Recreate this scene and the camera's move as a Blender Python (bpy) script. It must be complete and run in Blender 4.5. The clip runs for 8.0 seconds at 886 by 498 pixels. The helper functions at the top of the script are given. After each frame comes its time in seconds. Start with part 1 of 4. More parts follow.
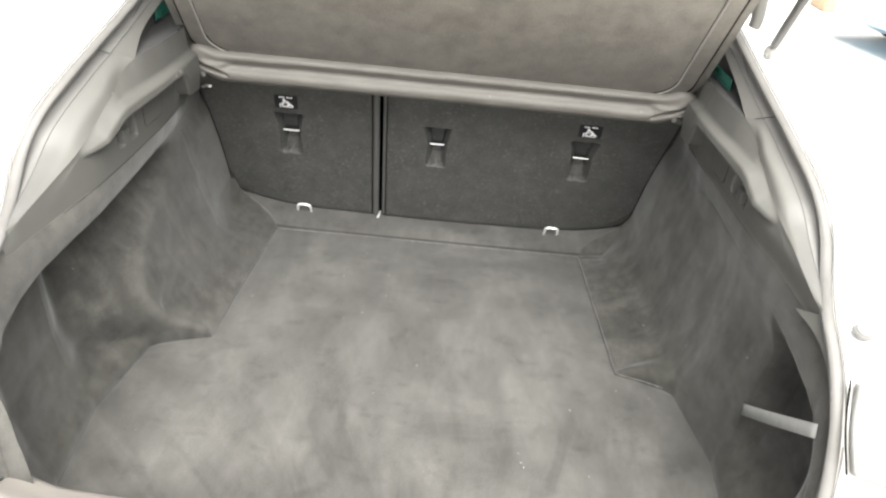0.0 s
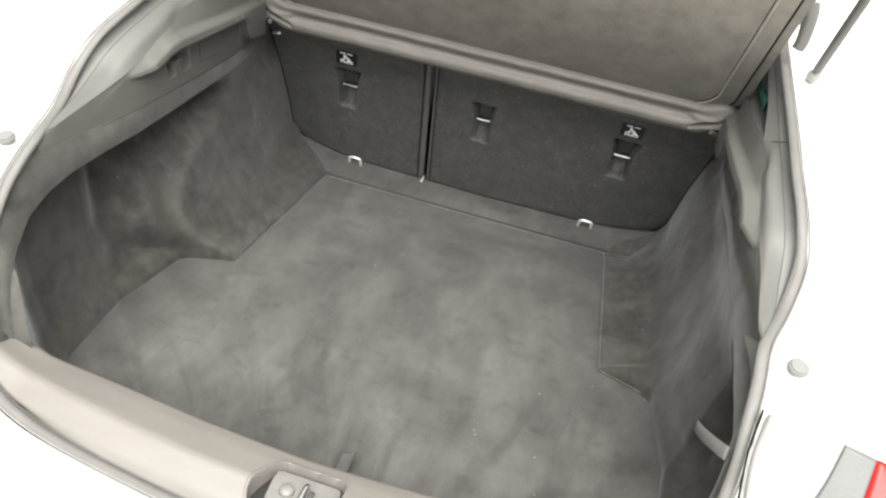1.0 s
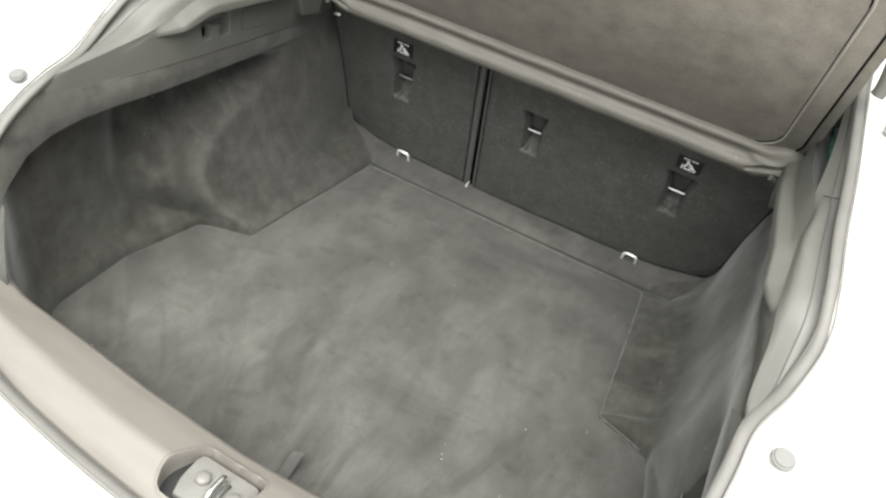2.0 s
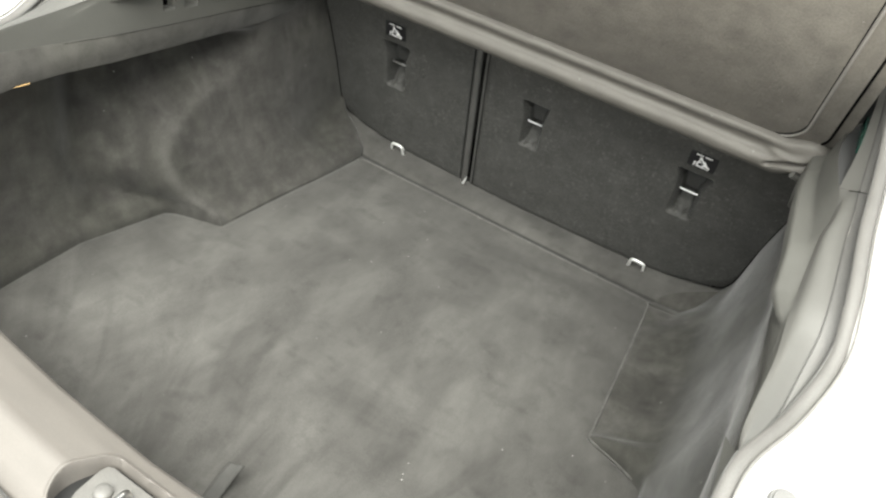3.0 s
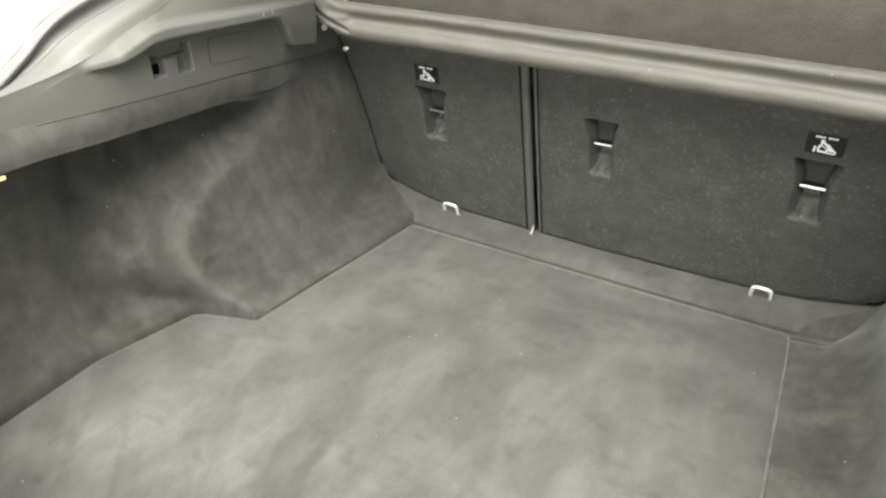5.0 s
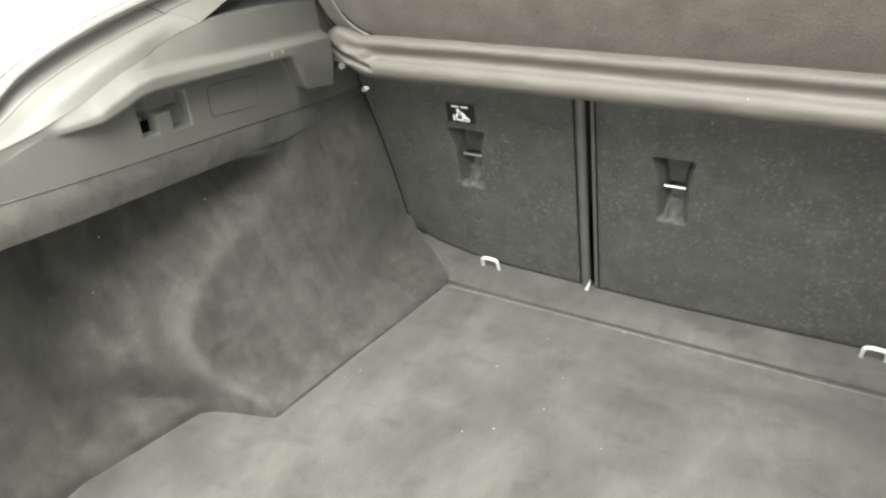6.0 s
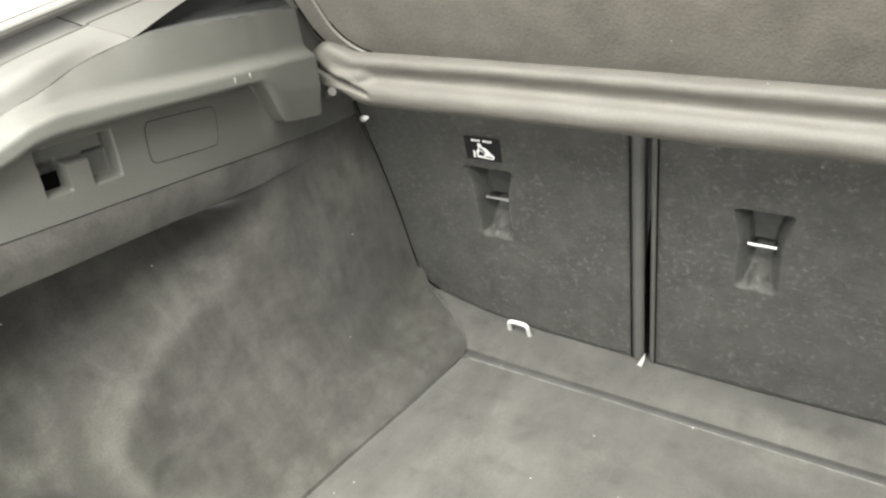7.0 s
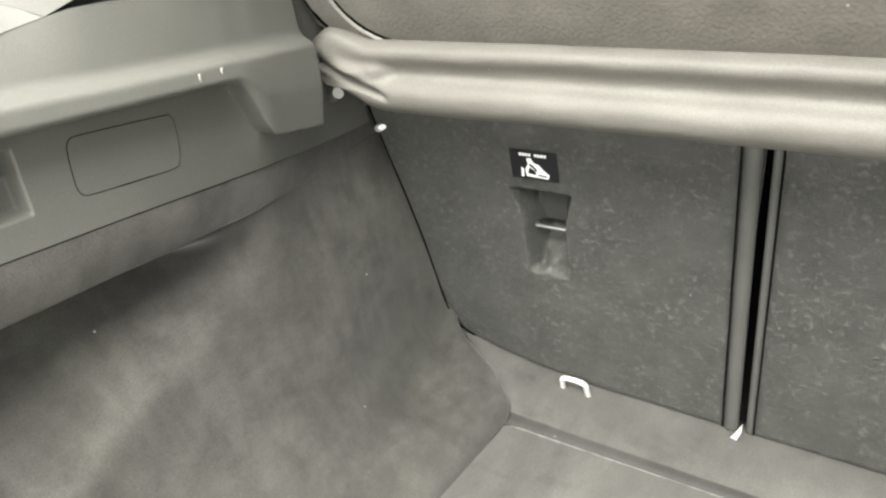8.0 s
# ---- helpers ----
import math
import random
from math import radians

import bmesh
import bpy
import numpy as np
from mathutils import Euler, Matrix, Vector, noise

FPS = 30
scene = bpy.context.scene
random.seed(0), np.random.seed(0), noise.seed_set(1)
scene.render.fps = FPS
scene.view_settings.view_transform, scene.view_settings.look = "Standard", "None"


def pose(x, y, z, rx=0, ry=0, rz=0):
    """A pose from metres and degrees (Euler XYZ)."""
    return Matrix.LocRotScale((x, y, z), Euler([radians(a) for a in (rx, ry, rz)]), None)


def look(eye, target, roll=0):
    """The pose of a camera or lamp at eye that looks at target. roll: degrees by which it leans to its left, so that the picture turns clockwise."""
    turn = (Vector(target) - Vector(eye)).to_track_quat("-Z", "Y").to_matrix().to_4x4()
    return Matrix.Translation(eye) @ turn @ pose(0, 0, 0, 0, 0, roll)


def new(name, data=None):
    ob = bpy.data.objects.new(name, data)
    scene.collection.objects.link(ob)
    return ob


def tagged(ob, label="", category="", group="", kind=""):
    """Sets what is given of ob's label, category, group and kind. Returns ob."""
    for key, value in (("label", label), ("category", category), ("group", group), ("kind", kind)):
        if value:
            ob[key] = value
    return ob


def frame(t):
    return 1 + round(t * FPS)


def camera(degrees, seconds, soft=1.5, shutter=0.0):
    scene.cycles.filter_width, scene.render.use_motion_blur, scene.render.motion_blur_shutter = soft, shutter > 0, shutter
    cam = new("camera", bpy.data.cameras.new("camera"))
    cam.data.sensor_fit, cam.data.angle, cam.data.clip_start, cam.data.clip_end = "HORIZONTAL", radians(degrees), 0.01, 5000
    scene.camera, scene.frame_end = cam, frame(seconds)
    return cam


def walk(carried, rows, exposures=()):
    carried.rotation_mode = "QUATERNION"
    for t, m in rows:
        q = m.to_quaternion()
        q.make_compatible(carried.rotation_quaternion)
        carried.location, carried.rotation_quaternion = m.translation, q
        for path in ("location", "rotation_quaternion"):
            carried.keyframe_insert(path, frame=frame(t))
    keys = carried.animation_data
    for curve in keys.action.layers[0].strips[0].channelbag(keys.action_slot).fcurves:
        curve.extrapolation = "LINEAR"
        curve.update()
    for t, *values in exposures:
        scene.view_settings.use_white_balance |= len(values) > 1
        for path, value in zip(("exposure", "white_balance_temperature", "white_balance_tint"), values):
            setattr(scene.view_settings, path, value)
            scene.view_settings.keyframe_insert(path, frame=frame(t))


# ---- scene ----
cam = camera(63.8, 8.0, soft=2.3)
PATH = [
    (0, (0.022, -1.738, 0.988), (0.045, -0.031, -0.056), 5.9),
    (0.5, (0.109, -1.795, 1.017), (0.013, -0.124, -0.078), 7.8),
    (1, (0.241, -1.769, 1.041), (-0.021, -0.146, -0.099), 10.8),
    (1.5, (0.349, -1.719, 1.032), (-0.078, -0.151, -0.133), 13.3),
    (1.7, (0.369, -1.687, 1.032), (-0.103, -0.136, -0.139), 13.9),
    (3, (0.449, -1.494, 0.939), (-0.158, 0.015, -0.225), 14.6),
    (3.5, (0.49, -1.442, 0.899), (-0.201, 0.045, -0.247), 11.3),
    (4, (0.509, -1.394, 0.83), (-0.309, 0.078, -0.249), 6.4),
    (4.2, (0.505, -1.382, 0.803), (-0.336, 0.097, -0.248), 5.0),
    (5.5, (0.31, -1.25, 0.723), (-0.594, 0.273, -0.205), -0.7),
    (6, (0.231, -1.163, 0.702), (-0.688, 0.371, -0.193), -1.8),
    (6.5, (0.158, -1.04, 0.681), (-0.786, 0.496, -0.184), -2.0),
    (7, (0.094, -0.93, 0.659), (-0.874, 0.593, -0.203), -2.5),
    (7.5, (0.036, -0.84, 0.637), (-1.003, 0.644, -0.209), -3.3),
    (8, (-0.049, -0.751, 0.6), (-1.059, 0.756, -0.242), -3.6),
]
EXPOSURES = [(0.0, 1.75, 6500, 9), (0.5, 1.48, 6500, 8), (1.0, 1.26, 6500, 8), (1.5, 1.18, 6500, 7), (3.0, 1.35, 6550, 5), (4.0, 1.55, 6600, 5), (5.5, 1.92, 6650, 5), (6.5, 2.1, 6650, 5), (7.0, 2.22, 6650, 5), (8.0, 2.46, 6650, 5)]
walk(cam, [(t, look(eye, target, roll)) for t, eye, target, roll in PATH], EXPOSURES)

# ---- light ----
world = bpy.data.worlds.new("sky")
scene.world = world
world.use_nodes = True
wn, wl = world.node_tree.nodes, world.node_tree.links
sky = wn.new("ShaderNodeTexSky")
sky.sky_type, sky.sun_disc = "NISHITA", False
sky.sun_elevation, sky.sun_rotation = radians(62), radians(170)
pale = wn.new("ShaderNodeHueSaturation")
pale.inputs["Saturation"].default_value = 0.12
wl.new(sky.outputs[0], pale.inputs["Color"])
wl.new(pale.outputs[0], wn["Background"].inputs["Color"])
wn["Background"].inputs["Strength"].default_value = 0.1

sun = new("sun", bpy.data.lights.new("sun", "SUN"))
sun.data.energy, sun.data.angle, sun.data.color = 4.6, radians(65), (1.0, 0.975, 0.93)
sun.matrix_world = look((0.5, -2.62, 4.1), (0, -0.5, 0.1))


# ---- materials ----
def material(name, colour, rough=0.6, metal=0.0, second=None, scale=30.0, fine=400.0, bump=0.15, sheen=0.0,
             coat=0.0, stretch=(1, 1, 1), spread=0.5, distortion=0.0, bump_size=0.001, speck=0.0, specular=0.5, rough_mix=0.5, wrinkle=0.0, fleck=0.0):
    m = bpy.data.materials.new(name)
    m.use_nodes = True
    n, l = m.node_tree.nodes, m.node_tree.links
    b = n["Principled BSDF"]
    b.inputs["Roughness"].default_value, b.inputs["Metallic"].default_value = rough, metal
    b.inputs["Specular IOR Level"].default_value = specular
    b.inputs["Sheen Weight"].default_value, b.inputs["Sheen Roughness"].default_value = sheen, 0.4
    b.inputs["Coat Weight"].default_value = coat
    co = n.new("ShaderNodeTexCoord")
    mp = n.new("ShaderNodeMapping")
    mp.inputs["Scale"].default_value = stretch
    l.new(co.outputs["Object"], mp.inputs["Vector"])
    large, small = n.new("ShaderNodeTexNoise"), n.new("ShaderNodeTexNoise")
    large.inputs["Scale"].default_value, large.inputs["Detail"].default_value, large.inputs["Roughness"].default_value = scale, 7, rough_mix
    large.inputs["Distortion"].default_value = distortion
    small.inputs["Scale"].default_value, small.inputs["Detail"].default_value = fine, 3
    l.new(mp.outputs[0], large.inputs["Vector"])
    l.new(co.outputs["Object"], small.inputs["Vector"])
    ramp = n.new("ShaderNodeValToRGB")
    a, c = colour, second or tuple(x * 0.8 for x in colour)
    ramp.color_ramp.elements[0].position, ramp.color_ramp.elements[1].position = 0.5 - spread / 2, 0.5 + spread / 2
    ramp.color_ramp.elements[0].color, ramp.color_ramp.elements[1].color = (*c, 1), (*a, 1)
    l.new(large.outputs["Fac"], ramp.inputs["Fac"])
    last = ramp.outputs["Color"]
    grain = n.new("ShaderNodeMix")
    grain.data_type, grain.blend_type = "RGBA", "OVERLAY"
    grain.inputs["Factor"].default_value = 0.35
    l.new(last, grain.inputs["A"])
    bw = n.new("ShaderNodeRGBToBW")
    l.new(small.outputs["Color"], bw.inputs[0])
    l.new(bw.outputs[0], grain.inputs["B"])
    last = grain.outputs["Result"]
    if fleck:
        # raised tufts, thick in some places and thin in others; their glints are painted as paler colour
        tuft, patch, sift, more = n.new("ShaderNodeTexNoise"), n.new("ShaderNodeTexNoise"), n.new("ShaderNodeMapRange"), n.new("ShaderNodeMapRange")
        tuft.inputs["Scale"].default_value, tuft.inputs["Detail"].default_value, tuft.inputs["Roughness"].default_value = 140, 3, 0.6
        patch.inputs["Scale"].default_value, patch.inputs["Detail"].default_value = 14, 3
        for node in (tuft, patch):
            l.new(co.outputs["Object"], node.inputs["Vector"])
        for node, source, a, c, lo, hi in ((sift, tuft, 0.54, 0.74, 0.0, 1.0), (more, patch, 0.35, 0.65, 0.25, 1.0)):
            for k, v in (("From Min", a), ("From Max", c), ("To Min", lo), ("To Max", hi)):
                node.inputs[k].default_value = v
            l.new(source.outputs["Fac"], node.inputs["Value"])
        both, tufts = n.new("ShaderNodeMath"), n.new("ShaderNodeMix")
        both.operation = "MULTIPLY"
        l.new(sift.outputs[0], both.inputs[0])
        l.new(more.outputs[0], both.inputs[1])
        tufts.data_type = "RGBA"
        tufts.inputs["B"].default_value = (*(x * (1 + fleck) for x in colour), 1)
        l.new(both.outputs[0], tufts.inputs["Factor"])
        l.new(last, tufts.inputs["A"])
        last = tufts.outputs["Result"]
    if speck:
        dots = n.new("ShaderNodeTexVoronoi")
        dots.inputs["Scale"].default_value = 26
        l.new(co.outputs["Object"], dots.inputs["Vector"])
        less = n.new("ShaderNodeMath")
        less.operation, less.inputs[1].default_value = "LESS_THAN", 0.03
        l.new(dots.outputs["Distance"], less.inputs[0])
        lint = n.new("ShaderNodeMix")
        lint.data_type = "RGBA"
        lint.inputs["B"].default_value = (speck, speck, speck * 0.95, 1)
        l.new(less.outputs[0], lint.inputs["Factor"])
        l.new(last, lint.inputs["A"])
        last = lint.outputs["Result"]
    l.new(last, b.inputs["Base Color"])
    bp = n.new("ShaderNodeBump")
    bp.inputs["Strength"].default_value, bp.inputs["Distance"].default_value = bump, bump_size
    l.new(small.outputs["Fac"], bp.inputs["Height"])
    if wrinkle:
        fold, fb = n.new("ShaderNodeTexNoise"), n.new("ShaderNodeBump")
        fold.inputs["Scale"].default_value, fold.inputs["Detail"].default_value, fold.inputs["Roughness"].default_value, fold.inputs["Distortion"].default_value = 32, 5, 0.55, 0.0
        fb.inputs["Strength"].default_value, fb.inputs["Distance"].default_value = wrinkle, 0.004
        l.new(co.outputs["Object"], fold.inputs["Vector"])
        l.new(fold.outputs["Fac"], fb.inputs["Height"])
        l.new(fb.outputs[0], bp.inputs["Normal"])
    if fleck:
        lift = n.new("ShaderNodeBump")
        lift.inputs["Strength"].default_value, lift.inputs["Distance"].default_value = 0.55, 0.0025
        l.new(tuft.outputs["Fac"], lift.inputs["Height"])
        l.new(bp.outputs[0], lift.inputs["Normal"])
        bp = lift
    l.new(bp.outputs[0], b.inputs["Normal"])
    return m


def pile(name, light, dark, scale, mottle=0.5, streak=0.0, band_tone=None, swept=False):
    """Brushed carpet: strokes of the pile that run two ways, blotches, lint; a last colour, if given, fills the mesh's
    own pale band.
    """
    m = bpy.data.materials.new(name)
    m.use_nodes = True
    n, l = m.node_tree.nodes, m.node_tree.links
    b = n["Principled BSDF"]
    b.inputs["Roughness"].default_value, b.inputs["Specular IOR Level"].default_value = 0.95, 0.1
    b.inputs["Sheen Weight"].default_value, b.inputs["Sheen Roughness"].default_value = 0.25, 0.4
    co = n.new("ShaderNodeTexCoord")

    def cloud(size, stretch, detail, mix, distortion=0.0, turn=0.0):
        mp, tx = n.new("ShaderNodeMapping"), n.new("ShaderNodeTexNoise")
        mp.inputs["Scale"].default_value, mp.inputs["Rotation"].default_value = stretch, (0, 0, turn)
        tx.inputs["Scale"].default_value, tx.inputs["Detail"].default_value = size, detail
        tx.inputs["Roughness"].default_value, tx.inputs["Distortion"].default_value = mix, distortion
        l.new(co.outputs["Object"], mp.inputs["Vector"])
        l.new(mp.outputs[0], tx.inputs["Vector"])
        return tx.outputs["Fac"]

    def ranged(value, a, c, lo=0.0, hi=1.0):
        mr = n.new("ShaderNodeMapRange")
        mr.interpolation_type = "SMOOTHSTEP"
        for k, v in (("From Min", a), ("From Max", c), ("To Min", lo), ("To Max", hi)):
            mr.inputs[k].default_value = v
        l.new(value, mr.inputs["Value"])
        return mr.outputs["Result"]

    def blend(kind, factor, a, c):
        mx = n.new("ShaderNodeMix")
        mx.data_type, mx.blend_type = "RGBA", kind
        for k, v in (("Factor", factor), ("A", a), ("B", c)):
            if isinstance(v, (float, tuple)):
                mx.inputs[k].default_value = v
            else:
                l.new(v, mx.inputs[k])
        return mx.outputs["Result"]

    across = cloud(scale, (1.4, 0.7, 1.0), 4, 0.52, 0.35, 0.5)
    along = cloud(scale, (0.7, 1.5, 1.2), 4, 0.52, 0.35, -0.3)
    where = ranged(cloud(2.6, (1, 1, 1), 2, 0.5), 0.42, 0.58)
    strokes = ranged(blend("MIX", where, across, along), 0.28, 0.72)
    tone = blend("MIX", strokes, (*dark, 1), (*light, 1))
    if swept:
        # strokes of an arm that swept the pile from the sill
        apart, polar = n.new("ShaderNodeSeparateXYZ"), n.new("ShaderNodeCombineXYZ")
        l.new(co.outputs["Object"], apart.inputs[0])

        def sums(kind, a, c):
            mt = n.new("ShaderNodeMath")
            mt.operation = kind
            for i, v in enumerate((a, c)):
                if isinstance(v, float):
                    mt.inputs[i].default_value = v
                else:
                    l.new(v, mt.inputs[i])
            return mt.outputs[0]

        east, north = sums("ADD", apart.outputs["X"], -0.12), sums("ADD", apart.outputs["Y"], 1.55)
        far = sums("SQRT", sums("ADD", sums("MULTIPLY", east, east), sums("MULTIPLY", north, north)), 0.0)
        l.new(sums("MULTIPLY", sums("ARCTAN2", east, north), 11.0), polar.inputs["X"])
        l.new(sums("MULTIPLY", far, 3.6), polar.inputs["Y"])
        sweep = n.new("ShaderNodeTexNoise")
        sweep.inputs["Scale"].default_value, sweep.inputs["Detail"].default_value, sweep.inputs["Roughness"].default_value, sweep.inputs["Distortion"].default_value = 1.0, 4, 0.5, 0.6
        l.new(polar.outputs[0], sweep.inputs["Vector"])
        near = ranged(apart.outputs["Y"], -1.05, -0.35, 0.85, 0.2)
        tone = blend("MULTIPLY", near, tone, ranged(sweep.outputs["Fac"], 0.34, 0.6, 0.78, 1.09))
    blots = ranged(cloud(11.0, (1, 1, 1), 3, 0.55, 0.4), 0.55, 0.75, 1.0, 0.8)
    dabs = ranged(cloud(20.0, (0.8, 1.3, 1), 3, 0.5, 0.2, 0.35), 0.55, 0.75, 1.0, 0.84)
    tone = blend("MULTIPLY", 1.0, blend("MULTIPLY", 1.0, tone, blots), dabs)
    tone = blend("OVERLAY", mottle, tone, cloud(24.0, (1.6, 0.7, 1), 4, 0.6, 0.2, 0.9))
    if streak:
        tone = blend("OVERLAY", streak, tone, ranged(cloud(24.0, (1.3, 1.5, 0.28), 4, 0.6, 0.1), 0.3, 0.7))
        tone = blend("MULTIPLY", ranged(cloud(4.5, (1, 1, 1), 3, 0.5, 0.5), 0.42, 0.6), tone, (0.985, 1.0, 0.96, 1))
    if band_tone:
        pale_band, broken = n.new("ShaderNodeAttribute"), n.new("ShaderNodeMath")
        pale_band.attribute_name, broken.operation = "pale_band", "MULTIPLY"
        l.new(pale_band.outputs["Fac"], broken.inputs[0])
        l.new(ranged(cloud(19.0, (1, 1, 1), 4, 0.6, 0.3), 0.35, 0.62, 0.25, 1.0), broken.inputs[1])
        tone = blend("MIX", broken.outputs[0], tone, (*band_tone, 1))
    hair = cloud(650.0, (1, 1, 1), 3, 0.5)
    tone = blend("OVERLAY", 0.35, tone, hair)
    dots = n.new("ShaderNodeTexVoronoi")
    dots.inputs["Scale"].default_value = 24
    l.new(co.outputs["Object"], dots.inputs["Vector"])
    tone = blend("MIX", ranged(dots.outputs["Distance"], 0.022, 0.034, 1.0, 0.0), tone, (0.3, 0.3, 0.285, 1))
    l.new(tone, b.inputs["Base Color"])
    bp = n.new("ShaderNodeBump")
    bp.inputs["Strength"].default_value, bp.inputs["Distance"].default_value = 0.5, 0.001
    l.new(hair, bp.inputs["Height"])
    l.new(bp.outputs[0], b.inputs["Normal"])
    return m


def plain(name, colour, rough=0.5, metal=0.0, transmission=0.0, coat=0.0):
    m = bpy.data.materials.new(name)
    m.use_nodes = True
    b = m.node_tree.nodes["Principled BSDF"]
    b.inputs["Base Color"].default_value = (*colour, 1)
    b.inputs["Roughness"].default_value, b.inputs["Metallic"].default_value = rough, metal
    b.inputs["Transmission Weight"].default_value, b.inputs["Coat Weight"].default_value = transmission, coat
    return m


CARPET = pile("carpet", (0.094, 0.0915, 0.0855), (0.056, 0.0545, 0.051), 5.0, 0.22, swept=True)
# carpet darkened to paint the shade in the dip behind the board
DIP_SHADE = pile("dip_shade_felt", (0.048, 0.047, 0.044), (0.034, 0.033, 0.031), 9.0, 0.3)
EDGE_HIGHLIGHT = pile("edge_highlight_pile", (0.125, 0.122, 0.114), (0.08, 0.078, 0.073), 60.0, 0.6)
LINING = pile("lining", (0.071, 0.0685, 0.0633), (0.044, 0.0425, 0.0394), 9.5, 0.45, 0.10, band_tone=(0.115, 0.111, 0.103))
SEAT = material("seat_felt", (0.0665, 0.0658, 0.062), 0.5, second=(0.045, 0.0445, 0.0418), scale=24, fine=900, bump=0.8, spread=0.34, rough_mix=0.65,
                sheen=0.05, bump_size=0.0015, speck=0.18, specular=0.3, wrinkle=0.22, fleck=0.95)
SEAT_EDGE = material("seat_vinyl", (0.085, 0.084, 0.08), 0.5, scale=20, fine=900, bump=0.2)
POCKET_DARK = material("pocket_dark", (0.042, 0.042, 0.04), 0.6, second=(0.03, 0.03, 0.028), scale=60, fine=900, bump=0.3)
GAP = plain("gap_black", (0.002, 0.002, 0.002), 1.0)
GAP.node_tree.nodes["Principled BSDF"].inputs["Specular IOR Level"].default_value = 0.05
SHELF = material("shelf_felt", (0.198, 0.185, 0.164), 0.95, second=(0.133, 0.123, 0.11), scale=22, fine=320, bump=0.65,
                 sheen=0.1, bump_size=0.0015, specular=0.15, speck=0.4, wrinkle=0.3)
SHELF_EDGE = material("shelf_edge_vinyl", (0.155, 0.147, 0.133), 0.55, second=(0.115, 0.108, 0.098), scale=30, fine=600, bump=0.35, specular=0.36, stretch=(0.5, 2, 2), spread=0.6, speck=0.3, wrinkle=0.16)
TRIM = material("trim_plastic", (0.098, 0.097, 0.089), 0.5, second=(0.086, 0.085, 0.078), scale=18, fine=1100, bump=0.24, spread=0.7, specular=0.35)
PILLAR = material("pillar_plastic", (0.112, 0.11, 0.1025), 0.45, second=(0.1, 0.098, 0.091), scale=18, fine=1500, bump=0.1, spread=0.7)
SILL = material("sill_plastic", (0.178, 0.164, 0.149), 0.5, second=(0.148, 0.136, 0.124), scale=10, fine=1200, bump=0.2,
                stretch=(1, 6, 1), spread=0.7)
LIP = material("seal_lip_rubber", (0.62, 0.61, 0.59), 0.5, second=(0.56, 0.55, 0.53), scale=25, fine=900, bump=0.1)
RUBBER = material("seal_rubber", (0.14, 0.135, 0.128), 0.6, second=(0.12, 0.116, 0.109), scale=25, fine=900, bump=0.1)
SEAM = material("seam_rubber", (0.2, 0.194, 0.183), 0.6, second=(0.17, 0.165, 0.156), scale=25, fine=900, bump=0.1)
LIP_GREY = material("bead_vinyl", (0.27, 0.258, 0.24), 0.5, second=(0.22, 0.21, 0.195), scale=25, fine=900, bump=0.1)
FLANGE = material("flange_rubber", (0.15, 0.147, 0.14), 0.55, second=(0.13, 0.127, 0.121), scale=25, fine=900, bump=0.1)
PAINT = material("white_paint", (0.82, 0.82, 0.81), 0.25, second=(0.79, 0.79, 0.78), scale=3, fine=50, bump=0.0, coat=0.6)
GREY_PAINT = material("grey_primer", (0.26, 0.255, 0.24), 0.4, scale=30, fine=600, bump=0.05)
STEEL = material("bright_steel", (0.75, 0.74, 0.72), 0.28, metal=1.0, scale=60, fine=900, bump=0.05)
NICKEL = material("white_metal", (0.85, 0.85, 0.83), 0.35, metal=0.4, scale=60, fine=900, bump=0.05)
BLACK = material("black_plastic", (0.02, 0.02, 0.02), 0.45, scale=30, fine=900, bump=0.1)
LABEL = plain("label_black", (0.012, 0.012, 0.014), 0.4)
PRINT = plain("label_white", (0.85, 0.85, 0.85), 0.5)
RED = plain("red_lens", (0.4, 0.006, 0.004), 0.35)
LAMP_GREY = material("lamp_grey", (0.115, 0.118, 0.115), 0.5, second=(0.1, 0.103, 0.1), scale=8, fine=600, bump=0.03)
LAMP_PALE = material("lamp_pale", (0.24, 0.24, 0.23), 0.5, second=(0.22, 0.22, 0.21), scale=8, fine=600, bump=0.03)
LATCH = material("latch_paint", (0.175, 0.17, 0.16), 0.45, second=(0.14, 0.136, 0.128), scale=40, fine=600, bump=0.05)
GREEN = plain("green_glass", (0.022, 0.12, 0.09), 0.12, transmission=0.35)
GROUND = material("pale_concrete", (0.72, 0.69, 0.64), 0.85, second=(0.6, 0.57, 0.52), scale=1.5, fine=60, bump=0.2)
STOP = material("stop_rubber", (0.17, 0.168, 0.163), 0.6, second=(0.15, 0.148, 0.144), scale=30, fine=600, bump=0.05)
BLUE = material("pale_blue_paint", (0.28, 0.5, 0.72), 0.25, second=(0.26, 0.48, 0.7), scale=3, fine=60, bump=0.0, coat=0.8)
DARK_GLASS = plain("dark_glass", (0.03, 0.035, 0.04), 0.08)
TYRE = material("tyre_rubber", (0.03, 0.03, 0.03), 0.8, scale=30, fine=300, bump=0.2)
BRICK_TAN = material("tan_wall", (0.5, 0.36, 0.25), 0.9, scale=6, fine=80, bump=0.2)
STRAP = material("elastic_strap", (0.3, 0.3, 0.287), 0.8, scale=60, fine=1200, bump=0.3)
WEBBING = material("webbing", (0.066, 0.0645, 0.06), 0.8, second=(0.046, 0.045, 0.042), scale=50, fine=1400, bump=0.4)
GLOW = plain("lamp_glow", (1.0, 0.75, 0.4), 0.4)
